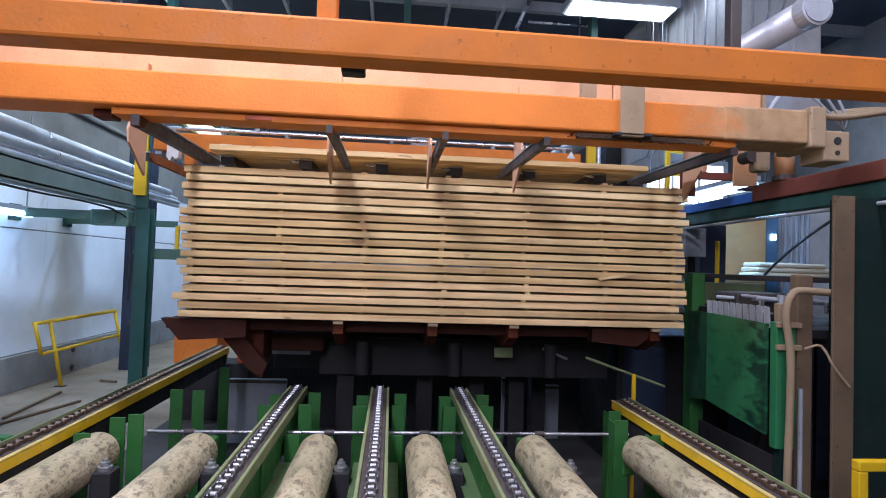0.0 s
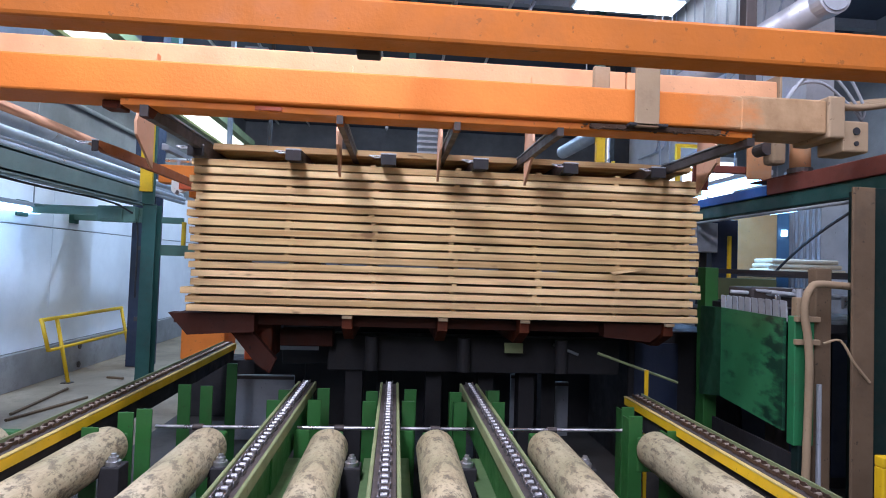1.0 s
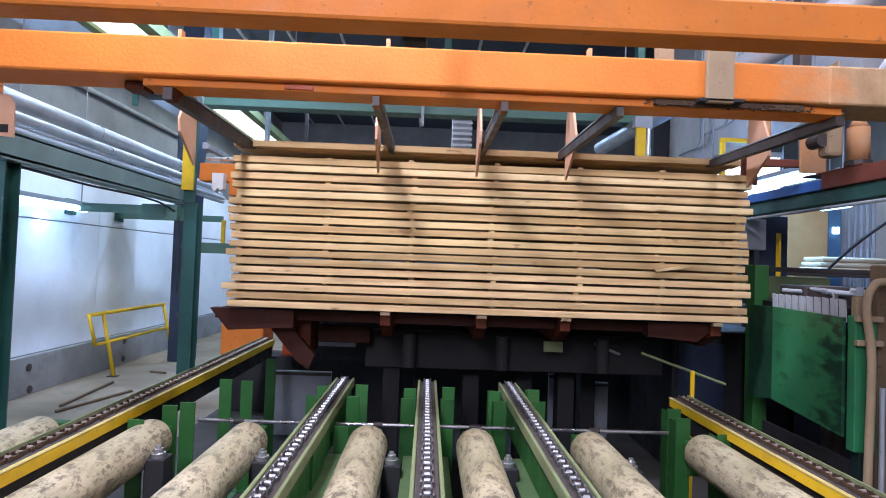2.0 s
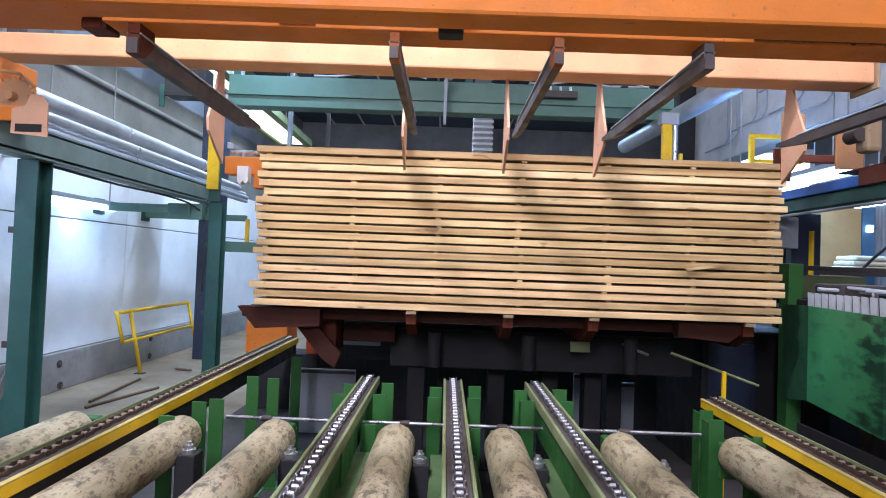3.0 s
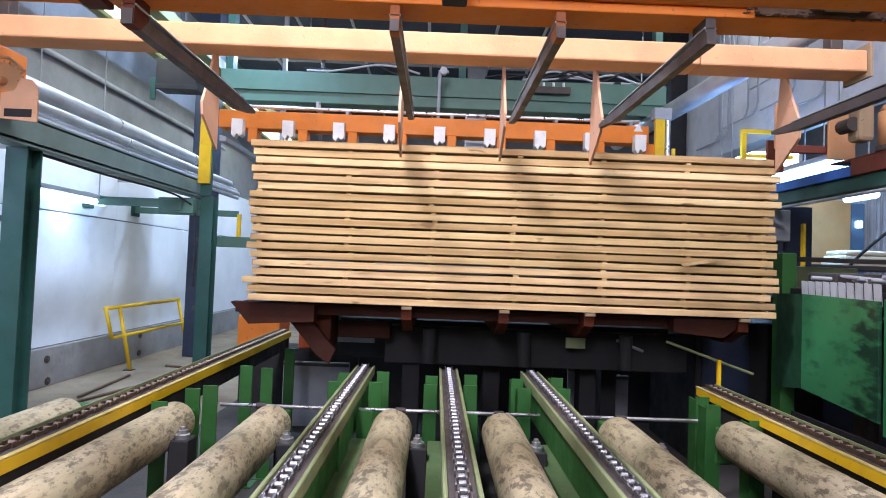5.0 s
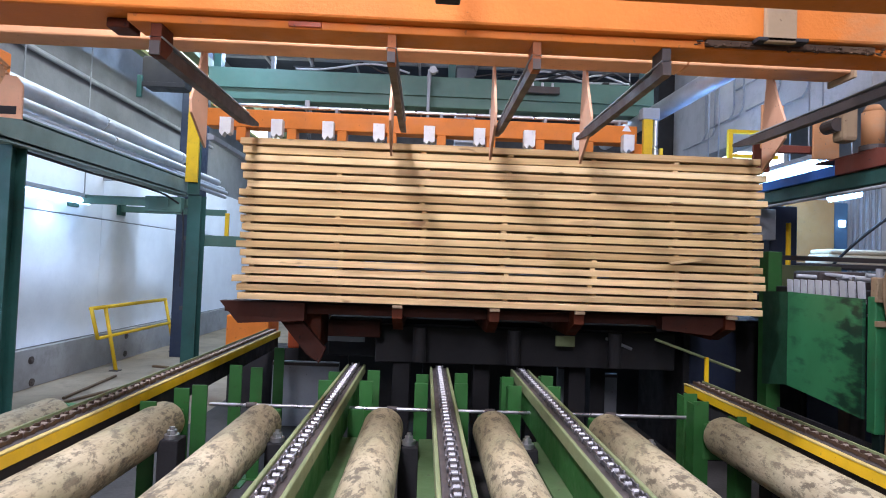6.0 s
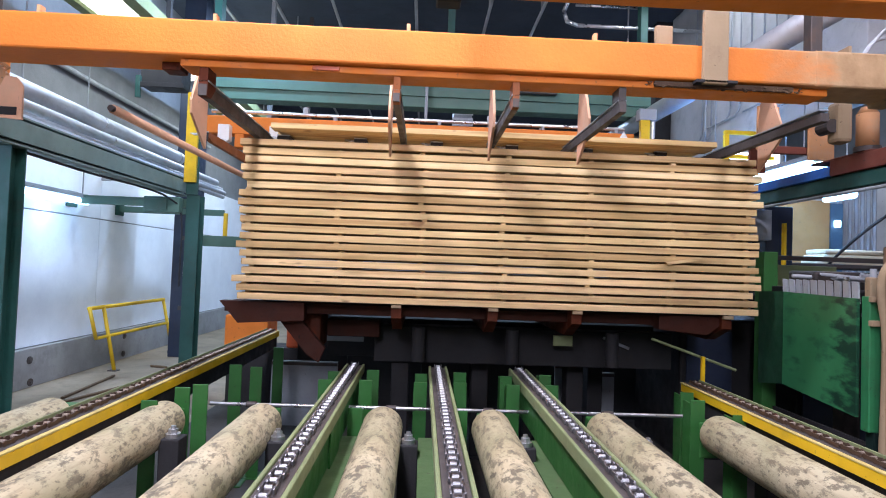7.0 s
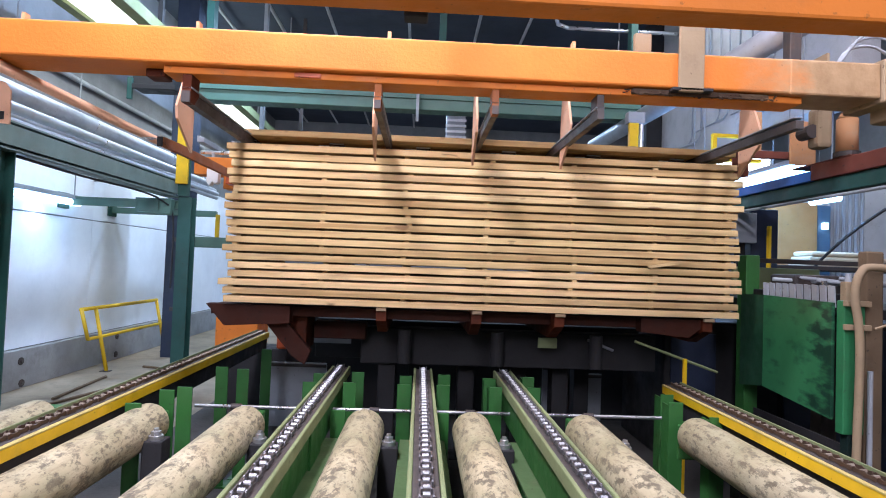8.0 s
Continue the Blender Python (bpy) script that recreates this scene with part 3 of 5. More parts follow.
# Grey sheets added in place of lit floor glimpsed through the gaps.
for x0, x1, y, z0, z1 in ((-1.6, -0.97, 5.6, 0.0, 0.62), (1.19, 1.36, 5.8, 0.0, 0.63), (1.64, 1.80, 5.8, 0.0, 0.56)):
    gp = thing("floor_gap_sheet", "added grey sheet standing in for lit floor seen below the hoist", "panel", group="floor panels")
    part("sheet", box(x0, x1, y, y + 0.03, z0, z1, 0.003), GREY, gp)
    part("edge", box(x0, x1, y - 0.012, y, z1 - 0.04, z1 - 0.01, 0.002), DARK_STEEL, gp)

# hoist columns and added black sheets that fill in the dark behind the conveyors
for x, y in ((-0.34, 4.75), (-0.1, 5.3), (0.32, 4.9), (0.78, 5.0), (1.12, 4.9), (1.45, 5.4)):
    hc = thing("hoist_column", "black hoist column helping to darken the space below the stack", "column", group="hoist columns")
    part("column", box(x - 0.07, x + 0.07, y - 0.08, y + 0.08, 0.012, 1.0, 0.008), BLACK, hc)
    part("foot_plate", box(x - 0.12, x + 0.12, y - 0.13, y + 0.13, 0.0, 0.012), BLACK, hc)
# Sheets added as a black backdrop where there is only shade.
pit = thing("dark_backing", "added black sheets standing in for the dark behind the hoist", "guard plate")
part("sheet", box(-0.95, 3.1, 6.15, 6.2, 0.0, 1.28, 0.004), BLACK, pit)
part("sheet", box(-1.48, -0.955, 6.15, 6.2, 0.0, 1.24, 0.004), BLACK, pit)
part("sheet", box(-1.3, -0.62, 6.3, 6.34, 0.0, 0.5, 0.004), GREY, pit, "grey lower sheet")
ob_ = thing("gear_housing", "orange gear housing on the floor beside the long conveyor", "gear housing")
part("base", box(-2.3, -1.5, 6.4, 6.8, 0.0, 0.62, 0.01), BLACK, ob_)
part("body", box(-2.32, -1.86, 6.35, 6.8, 0.62, 0.97, 0.02), ORANGE, ob_)
part("cover", box(-1.66, -1.50, 6.4, 6.7, 0.62, 1.35, 0.02), RED_ORANGE, ob_)
# Block added to black out the space right of the lift.
bb = thing("dark_filler_block", "added black block standing in for the dark beside the hoist", "machine cabinet")
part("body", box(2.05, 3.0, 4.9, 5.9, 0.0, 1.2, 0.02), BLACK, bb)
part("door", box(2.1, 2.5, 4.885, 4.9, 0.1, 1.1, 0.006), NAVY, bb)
st_ = thing("floor_strip", "thin brass-coloured floor rail beside the machine", "rail")
part("bar", rod((1.51, 4.2, 1.10), (2.14, 4.2, 0.89), 0.010, 8), PALE_GREEN, st_)
part("post", box(1.87, 1.895, 4.17, 4.189, 0.0, 0.985), YELLOW, st_)

# ---- overhead frame: near beam, gantry, pusher ----
near = thing("near_beam", "orange painted box beam overhead near the walkway", "steel beam")
part("tube", box(-4.0, 4.2, 1.65, 1.76, 2.362, 2.478, 0.012), ORANGE, near)
part("hanger", box(-0.25, -0.19, 1.68, 1.74, 2.475, 6.0, 0.006), ORANGE, near)
part("hanger", box(2.9, 3.02, 1.66, 1.76, 2.475, 6.0, 0.006), ORANGE, near)
part("sensor_box", box(-0.18, -0.105, 1.76, 1.82, 2.355, 2.40, 0.006), BLACK, near, "small black sensor box")

gantry = thing("stop_gantry", "orange gantry beam with pointed stop fingers hanging down", "gantry")
part("beam", box(-3.05, 1.44, 3.62, 3.82, 2.905, 3.045, 0.012), LIT_ORANGE, gantry)
part("beam", box(1.446, 2.50, 3.62, 3.82, 2.905, 3.045, 0.012), LIT_ORANGE, gantry)
for x in (-2.98, 2.36):
    part("hanger", box(x - 0.04, x + 0.04, 3.70, 3.78, 3.045, 6.0, 0.006), DARK_STEEL, gantry)
part("end_cap", box(2.50, 2.52, 3.60, 3.84, 2.87, 3.09, 0.004), TAN, gantry)
FING = [(3.80, 2.925), (3.86, 2.925), (3.90, 2.60), (3.90, 2.30), (3.86, 2.325), (3.66, 2.475), (3.645, 2.555), (3.74, 2.76)]
for x in (-1.67, -0.435, 0.23, 0.84, 2.10):
    part("stop_finger", plate(FING, "x", x - 0.008, x + 0.008), FINGER, gantry, "pale dusty orange stop plate")

pusher = thing("pusher_beam", "orange travelling box beam with dusty end and hoses", "pusher beam", pose(0, 3.0, 0))
part("beam", box(-3.2, 2.34, 0.0, 0.26, 2.495, 2.685, 0.012), FADING, pusher)
part("end_sleeve", box(1.85, 2.36, -0.003, 0.263, 2.492, 2.688, 0.012), FADING, pusher, "sawdust coated end of the beam")
part("clamp", box(1.235, 1.37, -0.03, 0.0, 2.47, 2.86, 0.008), TAN, pusher, "tan dusty clamp bracket")
part("clamp", box(1.10, 1.20, 0.262, 0.30, 2.50, 2.90, 0.008), TAN, pusher, "tan dusty clamp bracket")
part("clamp_foot", box(1.20, 1.42, -0.03, 0.24, 2.475, 2.493, 0.004), BLACK, pusher, "greasy black clamp foot")
part("end_block", box(2.36, 2.46, -0.02, 0.28, 2.47, 2.71, 0.012), TAN, pusher)
part("end_machine", box(2.46, 2.62, 0.0, 0.20, 2.40, 2.58, 0.012), TAN, pusher, "tan dusty end casting")
part("port", rod((2.54, -0.006, 2.52), (2.54, 0.0, 2.52), 0.022, 12), BLACK, pusher)
part("port", rod((2.54, -0.006, 2.45), (2.54, 0.0, 2.45), 0.014, 12), BLACK, pusher)
for k in range(4):
    part("hose", swept(rounded([(2.40, 0.05 + k * 0.06, 2.70), (2.62, 0.08 + k * 0.07, 2.68 + k * 0.02), (3.1, 0.2 + k * 0.1, 2.78 + k * 0.03), (3.7, 0.4 + k * 0.12, 2.87 + k * 0.04)]), 0.018, 8), TAN, pusher, "sawdust coated hose", smooth=True)
for k in range(3):
    part("cable", swept(rounded([(2.2, 0.15, 2.688), (2.30 + 0.05 * k, 0.16, 2.82 + 0.05 * k), (2.48 + 0.06 * k, 0.18, 2.85 + 0.05 * k), (2.66 + 0.05 * k, 0.2, 2.74), (2.75, 0.2, 2.64)]), 0.009, 6), GREY, pusher, "looping grey cable", smooth=True)
part("channel", box(-1.48, 1.95, 0.04, 0.20, 2.455, 2.493, 0.005), ORANGE, pusher)
part("block", box(-0.80, -0.66, 0.03, 0.04, 2.462, 2.486, 0.003), RED_ORANGE, pusher)
part("bracket", box(-1.60, -1.50, 0.10, 0.20, 2.45, 2.493, 0.006), SHADED_ORANGE, pusher)
part("plate", box(1.0, 1.75, 0.018, 0.04, 2.462, 2.49, 0.004), CRUST, pusher, "sawdust caked strip under the beam")
crumbs, rk = bmesh.new(), random.Random(5)
for k in range(160):
    u, r = rk.uniform(0.95, 1.8), rk.uniform(0.002, 0.006)
    bmesh.ops.create_icosphere(crumbs, subdivisions=1, radius=r, matrix=Matrix.Translation((u, rk.uniform(0.012, 0.03), 2.464 + rk.uniform(-0.008, 0.018))) @ Matrix.Diagonal((rk.uniform(1, 2.4), 1, rk.uniform(0.6, 1.2), 1)))
part("sawdust_crumbs", crumbs, CRUST, pusher, "greasy sawdust crumbs")
for x in (-2.2, -1.31, -0.31, 0.68):
    part("tab", box(x - 0.009, x + 0.009, 0.03, 0.07, 2.685, 2.73), LIT_ORANGE, pusher)

armframe = thing("arm_frame", "orange channel with dark steel support arms reaching over the stack", "arm frame", pose(0, 3.0, 0))
for x, w, drop, mat in ((-1.36, 0.022, 0.014, SHADED_ORANGE), (-0.36, 0.017, 0.0, HANGER_ORANGE), (0.27, 0.017, 0.0, HANGER_ORANGE), (0.84, 0.018, 0.0, DARK_STEEL), (1.94, 0.022, 0.0, DARK_STEEL)):
    if x < 1.5:
        part("hanger", plate([(0.05, 2.60), (0.16, 2.60), (0.16, 2.47), (0.10, 2.424 - drop), (0.05, 2.424 - drop)], "x", x - w - 0.001, x + w + 0.001), mat, armframe)
    part("support_arm", plate([(0.04, 2.425 - drop), (0.04, 2.47), (1.30, 2.485), (1.46, 2.482), (1.46, 2.462), (1.2, 2.43 - drop)], "x", x - w, x + w), DARK_STEEL, armframe, "dark worn steel arm")
    part("wear_bar", box(x - w - 0.006, x + w + 0.006, 0.05, 1.25, 2.4855, 2.4935, 0.002), GREY, armframe, "worn bright top strip")

# ---- sticker placer behind the stack ----
placer = thing("sticker_placer", "orange bar with white sticker grippers across the machine", "sticker placer", pose(0, 6.8, 0))
part("bar", box(-2.8, 2.30, -0.05, 0.15, 3.06, 3.27, 0.01), ORANGE, placer)
for k in range(9):
    x = -2.54 + k * 0.588
    part("gripper", plate([(x - 0.065, 3.14), (x + 0.065, 3.14), (x + 0.065, 2.96), (x + 0.03, 2.94), (x, 2.97), (x - 0.03, 2.92), (x - 0.065, 2.96)], "y", -0.16, -0.06), WHITE_PAD, placer, "white gripper pad")
    part("bracket", box(x + 0.09, x + 0.2, -0.05, 0.12, 2.90, 3.06, 0.008), ORANGE, placer)

for y, z, r in ((0.02, 3.335, 0.022), (0.12, 3.36, 0.016)):
    part("air_pipe", rod((-2.75, y, z), (2.2, y, z), r, 10), STEEL, placer, "thin steel air pipe")
for x in (-2.6, -1.3, -0.05, 1.2, 2.1):
    part("pipe_clip", box(x - 0.02, x + 0.02, 0.0, 0.13, 3.27, 3.335, 0.004), GREY, placer)
for x in (-1.65, 0.55):
    part("fitting", rod((x, 0.02, 3.34), (x, 0.02, 3.42), 0.03, 10), LIGHT_GREY, placer)
sign = plate([(2.115, 3.205), (2.225, 3.205), (2.17, 3.295)], "y", -0.054, -0.051)
part("warning_plate", sign, WHITE_PAD, placer, "small white warning triangle")

# ---- infeed rails behind ----
inf = thing("infeed_table", "dark steel infeed rails for the board layers", "infeed table")
for x in (-1.06, -0.42, 0.20, 0.84, 1.48):
    part("rail", box(x - 0.03, x + 0.03, 9.0, 12.2, 2.56, 2.655, 0.004), DARK_STEEL, inf)
for y in (9.2, 12.0):
    part("cross_beam", box(-1.3, 1.8, y - 0.04, y + 0.04, 2.30, 2.38, 0.004), DARK_STEEL, inf)
    for x in (-1.06, -0.42, 0.20, 0.84, 1.48):
        part("block", box(x - 0.03, x + 0.03, y - 0.03, y + 0.03, 2.38, 2.56), DARK_STEEL, inf)
    for x in (-1.2, 1.7):
        part("leg", box(x - 0.04, x + 0.04, y - 0.04, y + 0.04, 0.0, 2.30), DARK_STEEL, inf)

# ---- fork carriage for the layers ----
forks = thing("layer_forks", "dark steel forks that carry each board layer forward", "forks", pose(0, 6.0, 0))
for k in range(7):
    x = -2.015 + k * 0.635
    w, steel = (0.018, HANGER_ORANGE) if k == 0 else (0.05, DARK_STEEL)
    part("fork", plate([(-0.30, 2.44), (-0.20, 2.41), (1.6, 2.41), (1.6, 2.478), (0.02, 2.485), (-0.30, 2.475)], "x", x - w, x + w), steel, forks)
    part("tip", box(x - w - 0.002, x + w + 0.002, -0.312, -0.30, 2.40, 2.470, 0.003), BLACK, forks, "black fork tip face")
    part("tip_edge", box(x - w - 0.002, x + w + 0.002, -0.314, -0.296, 2.4705, 2.479, 0.002), LIGHT_GREY, forks, "pale grey tip edge")
    part("clip", pipe_run([(x - 0.05, -0.29, 2.452), (x - 0.09, -0.30, 2.447), (x - 0.13, -0.29, 2.462), (x - 0.09, -0.25, 2.47), (x - 0.045, -0.26, 2.465)], 0.005, 6), LIGHT_GREY, forks, "small wire clip", smooth=True)
part("carriage", box(-2.2, 2.4, 1.6, 1.75, 2.40, 2.52, 0.01), RED_ORANGE, forks)

# side rod that runs out with the forks, fixed guide bar
reach = thing("reach_rod", "brown dusty steel rod sliding out beside the stack", "rod", pose(0, 6.0, 0))
part("tube", rod((-2.35, 0.0, 2.57), (-2.35, 7.4, 2.57), 0.032, 14), FINGER, reach, smooth=True)
part("tip", rod((-2.35, -0.03, 2.57), (-2.35, 0.0, 2.57), 0.022, 14), DARK_STEEL, reach)
sleeve = thing("rod_sleeve", "dark steel sleeve hanging from the roof round the rod", "sleeve")
part("ring", rod((-2.35, 10.15, 2.57), (-2.35, 10.3, 2.57), 0.06, 16), DARK_STEEL, sleeve)
part("hanger", box(-2.38, -2.32, 10.2, 10.25, 2.62, 6.0, 0.004), DARK_STEEL, sleeve)
gbar = thing("guide_bar", "grey steel guide bar with bright top edge", "guide bar")
part("bar", box(-2.80, -2.72, 6.8, 9.6, 2.97, 3.03, 0.006), GREY, gbar)
part("edge", box(-2.80, -2.76, 6.8, 9.6, 3.031, 3.045, 0.002), LIGHT_GREY, gbar, "light grey top edge")
part("hanger", box(-2.79, -2.73, 9.2, 9.3, 3.046, 6.0, 0.004), GREY, gbar)

# ---- left line: posts, beam, pipes ----
for x, y in ((-3.45, 4.6), (-3.18, 7.55)):
    p = thing("steel_post", "dark green steel post carrying the side beam", "post", group="side posts")
    part("flange", box(x - 0.085, x + 0.085, y - 0.085, y - 0.07, 0.012, 2.385, 0.003), DARK_GREEN, p)
    part("flange", box(x - 0.085, x + 0.085, y + 0.07, y + 0.085, 0.012, 2.385, 0.003), DARK_GREEN, p)
    part("web", box(x - 0.01, x + 0.01, y - 0.07, y + 0.07, 0.012, 2.385), DARK_GREEN, p)
    part("foot_plate", box(x - 0.17, x + 0.17, y - 0.17, y + 0.17, 0.0, 0.012), DARK_GREEN, p)
    for k in (-1, 1):
        part("clip", box(x - 0.13, x - 0.085, y - 0.08, y - 0.06, 1.35 + k * 0.45, 1.40 + k * 0.45), DARK_STEEL, p)
bl = thing("side_beam", "long grey-green steel track beam along the side", "steel beam", group="track beams")
part("web", box(-3.42, -3.40, -0.5, 7.7, 2.40, 2.60), LIT_BEAM_GREEN, bl)
part("flange", box(-3.50, -3.32, -0.5, 7.7, 2.60, 2.615), LIT_BEAM_GREEN, bl)
part("flange", box(-3.50, -3.32, -0.5, 7.7, 2.385, 2.40), LIT_BEAM_GREEN, bl)
part("side_plate", box(-3.33, -3.315, -0.5, 7.7, 2.42, 2.58), LIT_BEAM_GREEN, bl)
part("cable", swept(rounded([(-3.38, 4.7, 2.36), (-3.37, 5.6, 2.34), (-3.38, 6.6, 2.35), (-3.36, 7.2, 2.30), (-3.30, 7.42, 2.1), (-3.29, 7.42, 1.2)]), 0.012, 6), BLACK, bl, "black sagging cable")
cap = thing("guard_plate", "yellow painted guard on the green post", "guard", group="yellow guards")
part("plate", box(-3.28, -3.13, 7.38, 7.42, 2.54, 3.70, 0.004), YELLOW, cap)
part("backing", box(-3.26, -3.11, 7.42, 7.45, 2.386, 3.68, 0.004), DARK_GREEN, cap)
cap = thing("guard_post", "yellow painted upright beside the placer bar", "guard", group="yellow guards")
part("plate", box(2.36, 2.47, 6.7, 6.76, 0.0, 3.42, 0.004), YELLOW, cap)
part("rod", rod((2.52, 6.75, 0.0), (2.52, 6.75, 3.5), 0.03, 12), STEEL, cap, "bright cylinder rod")
part("head", box(2.34, 2.55, 6.7, 6.82, 3.42, 3.56, 0.01), GREY, cap)
part("strip", box(2.60, 2.64, 6.8, 6.84, 0.0, 3.1, 0.004), YELLOW, cap)
for i, (x, z, r, y1) in enumerate(((-3.75, 3.0, 0.085, 8.3), (-3.62, 2.82, 0.050, 9.4), (-3.82, 2.80, 0.045, 10.2), (-3.62, 2.70, 0.035, 9.8), (-3.85, 2.70, 0.035, 10.4))):
    pp = thing("pipe", "silver foil wrapped pipe along the wall", "pipe", group="side pipes")
    bm = rod((x, -1.0, z), (x, y1, z), r, 20)
    bmesh.ops.create_uvsphere(bm, u_segments=20, v_segments=10, radius=r, matrix=Matrix.Translation((x, y1, z)))
    part("tube", bm, PIPE, pp, smooth=True)
    for k in range(5):
        part("band", rod((x, 0.6 + k * 1.9, z), (x, 0.63 + k * 1.9, z), r + 0.004, 20), STEEL, pp)
for y in (1.0, 3.4, 5.9, 8.2):
    hb = thing("pipe_bracket", "grey steel bracket holding the pipes to the wall", "bracket", group="pipe brackets")
    part("arm", box(-4.8, -3.50, y - 0.02, y + 0.02, 2.62, 2.66), GREY, hb)
wc = thing("wall_conduit", "dark conduit run along the upper wall", "conduit")
part("tube", rod((-4.74, -3.0, 3.9), (-4.74, 12.0, 3.9), 0.035, 10), GREY, wc)
part("tube", rod((-4.74, -3.0, 3.15), (-4.74, 12.0, 3.15), 0.02, 8), GREY, wc)

# drive unit on the left track
du = thing("drive_unit", "orange drive unit with toothed sprocket on the track beam", "drive unit")
part("base", box(-3.62, -3.28, 4.0, 4.4, 2.618, 2.70, 0.008), ORANGE, du)
part("upright", box(-3.62, -3.36, 4.10, 4.45, 2.70, 3.06, 0.01), ORANGE, du)
part("bracket", box(-3.30, -3.06, 3.962, 4.0, 2.56, 2.66, 0.006), ORANGE, du)
part("side_plate", plate([(-3.15, 2.47), (-2.90, 2.45), (-2.905, 2.68), (-2.945, 2.735), (-3.02, 2.745), (-3.06, 2.66), (-3.15, 2.64)], "y", 3.945, 3.96), FINGER, du, "dusty orange side plate")
part("slot", box(-3.12, -2.935, 3.941, 3.945, 2.48, 2.535, 0.002), BLACK, du)
sp = bmesh.new()
rod((-3.17, 3.985, 2.73), (-3.17, 4.01, 2.73), 0.125, 32, sp)
for k in range(24):
    a = k * math.tau / 24
    rod((-3.17 + 0.12 * math.cos(a), 3.99, 2.73 + 0.12 * math.sin(a)), (-3.17 + 0.145 * math.cos(a), 3.99, 2.73 + 0.145 * math.sin(a)), 0.009, 6, sp)
part("sprocket", sp, ORANGE_DUSTY, du, "toothed orange sprocket")
part("hub", rod((-3.17, 3.93, 2.73), (-3.17, 4.06, 2.73), 0.03, 16), ORANGE_DUSTY, du)
part("guard", pipe_run([(-3.42, 3.98, 2.92), (-3.28, 3.97, 2.91), (-3.12, 3.97, 2.885), (-3.02, 3.97, 2.80)], 0.012, 8), ORANGE_DUSTY, du)
part("rod", rod((-4.2, 4.0, 2.64), (-3.05, 4.0, 2.64), 0.018, 8), DARK_STEEL, du)

# column by the wall, tie beams
cl = thing("wall_column", "dark steel building column by the wall", "column")
part("column", box(-4.17, -3.83, 9.2, 9.5, 0.0, 6.0, 0.01), NAVY, cl)
part("switch_box", box(-3.97, -3.85, 9.14, 9.2, 1.28, 1.52, 0.006), GREY, cl, "small grey switch box")
part("conduit", rod((-3.90, 9.17, 1.52), (-3.90, 9.17, 2.3), 0.012, 8), GREY, cl)
tb = thing("tie_beam", "green steel tie beam between wall and post", "steel beam", group="tie beams")
part("web", box(-4.76, -3.27, 7.52, 7.54, 2.24, 2.32, 0.003), MID_GREEN, tb)
part("flange", box(-4.76, -3.27, 7.50, 7.56, 2.32, 2.335, 0.003), MID_GREEN, tb)
part("flange", box(-4.76, -3.27, 7.50, 7.56, 2.225, 2.24, 0.003), MID_GREEN, tb)
part("wall_plate", box(-4.76, -4.74, 7.42, 7.64, 2.18, 2.38, 0.003), DARK_GREEN, tb)
tb = thing("tie_beam", "green steel tie beam between wall and post", "steel beam", group="tie beams")
part("beam", box(-4.76, -3.2, 8.65, 8.71, 2.22, 2.31, 0.004), MID_GREEN, tb)
part("wall_plate", box(-4.76, -4.74, 8.57, 8.79, 2.17, 2.37, 0.003), DARK_GREEN, tb)
ax = thing("gear_case", "dusty green gear case beside the post", "gear case")
part("body", box(-3.75, -3.30, 7.34, 7.46, 2.14, 2.34, 0.01), MID_GREEN, ax)
part("cover", box(-3.70, -3.45, 7.325, 7.34, 2.17, 2.31, 0.006), MID_GREEN, ax, "flat bolted cover")
tb = thing("tie_beam", "green steel bar beside the stack", "steel beam", group="tie beams")
part("beam", box(-3.15, -2.5, 7.7, 7.85, 1.74, 1.88, 0.006), MID_GREEN, tb)
part("upright", box(-2.93, -2.88, 7.88, 7.92, 1.88, 2.20, 0.004), YELLOW, tb, "yellow upright")

hbk = thing("hanging_bracket", "dark steel bracket and housing hanging above the pipes", "bracket")
part("plate", box(-3.90, -3.84, 7.28, 7.32, 3.58, 3.86, 0.004), DARK_GREEN, hbk)
part("bar", box(-3.84, -3.30, 7.28, 7.32, 3.72, 3.78, 0.004), BLACK, hbk)
part("housing", box(-3.86, -3.34, 7.32, 7.60, 3.74, 4.12, 0.01), BLACK, hbk)
part("hanger", box(-3.63, -3.57, 7.42, 7.48, 4.12, 6.0, 0.004), BLACK, hbk)

# ---- handrail ----
hr = thing("handrail", "yellow painted steel handrail leaning towards the wall", "handrail")
for y in (7.98, 9.75):
    part("post", rod((-4.33, y, 0.0), (-4.53, y + 0.02, 0.86), 0.024, 10), YELLOW, hr, smooth=True)
    part("foot", box(-4.40, -4.28, y - 0.05, y + 0.05, 0.0, 0.012), DARK_STEEL, hr, "dark steel foot plate")
part("top_rail", rod((-4.53, 7.66, 0.86), (-4.53, 9.79, 0.86), 0.026, 10), YELLOW, hr, smooth=True)
part("mid_rail", rod((-4.44, 7.70, 0.47), (-4.44, 9.77, 0.47), 0.022, 10), YELLOW, hr, smooth=True)
part("end_loop", rod((-4.44, 7.70, 0.46), (-4.53, 7.67, 0.87), 0.024, 10), YELLOW, hr, smooth=True)
for y, z in ((6.84, 0.32), (6.87, 0.06), (8.91, 0.35), (8.9, 0.08)):
    an = thing("anchor_plate", "dark rusty anchor plate on the concrete footing", "anchor plate", group="anchor plates")
    part("disc", rod((-4.70, y, z), (-4.69, y, z), 0.045, 12), DARK_STEEL, an)
    part("nut", rod((-4.69, y, z), (-4.675, y, z), 0.02, 6), RUSTY, an)
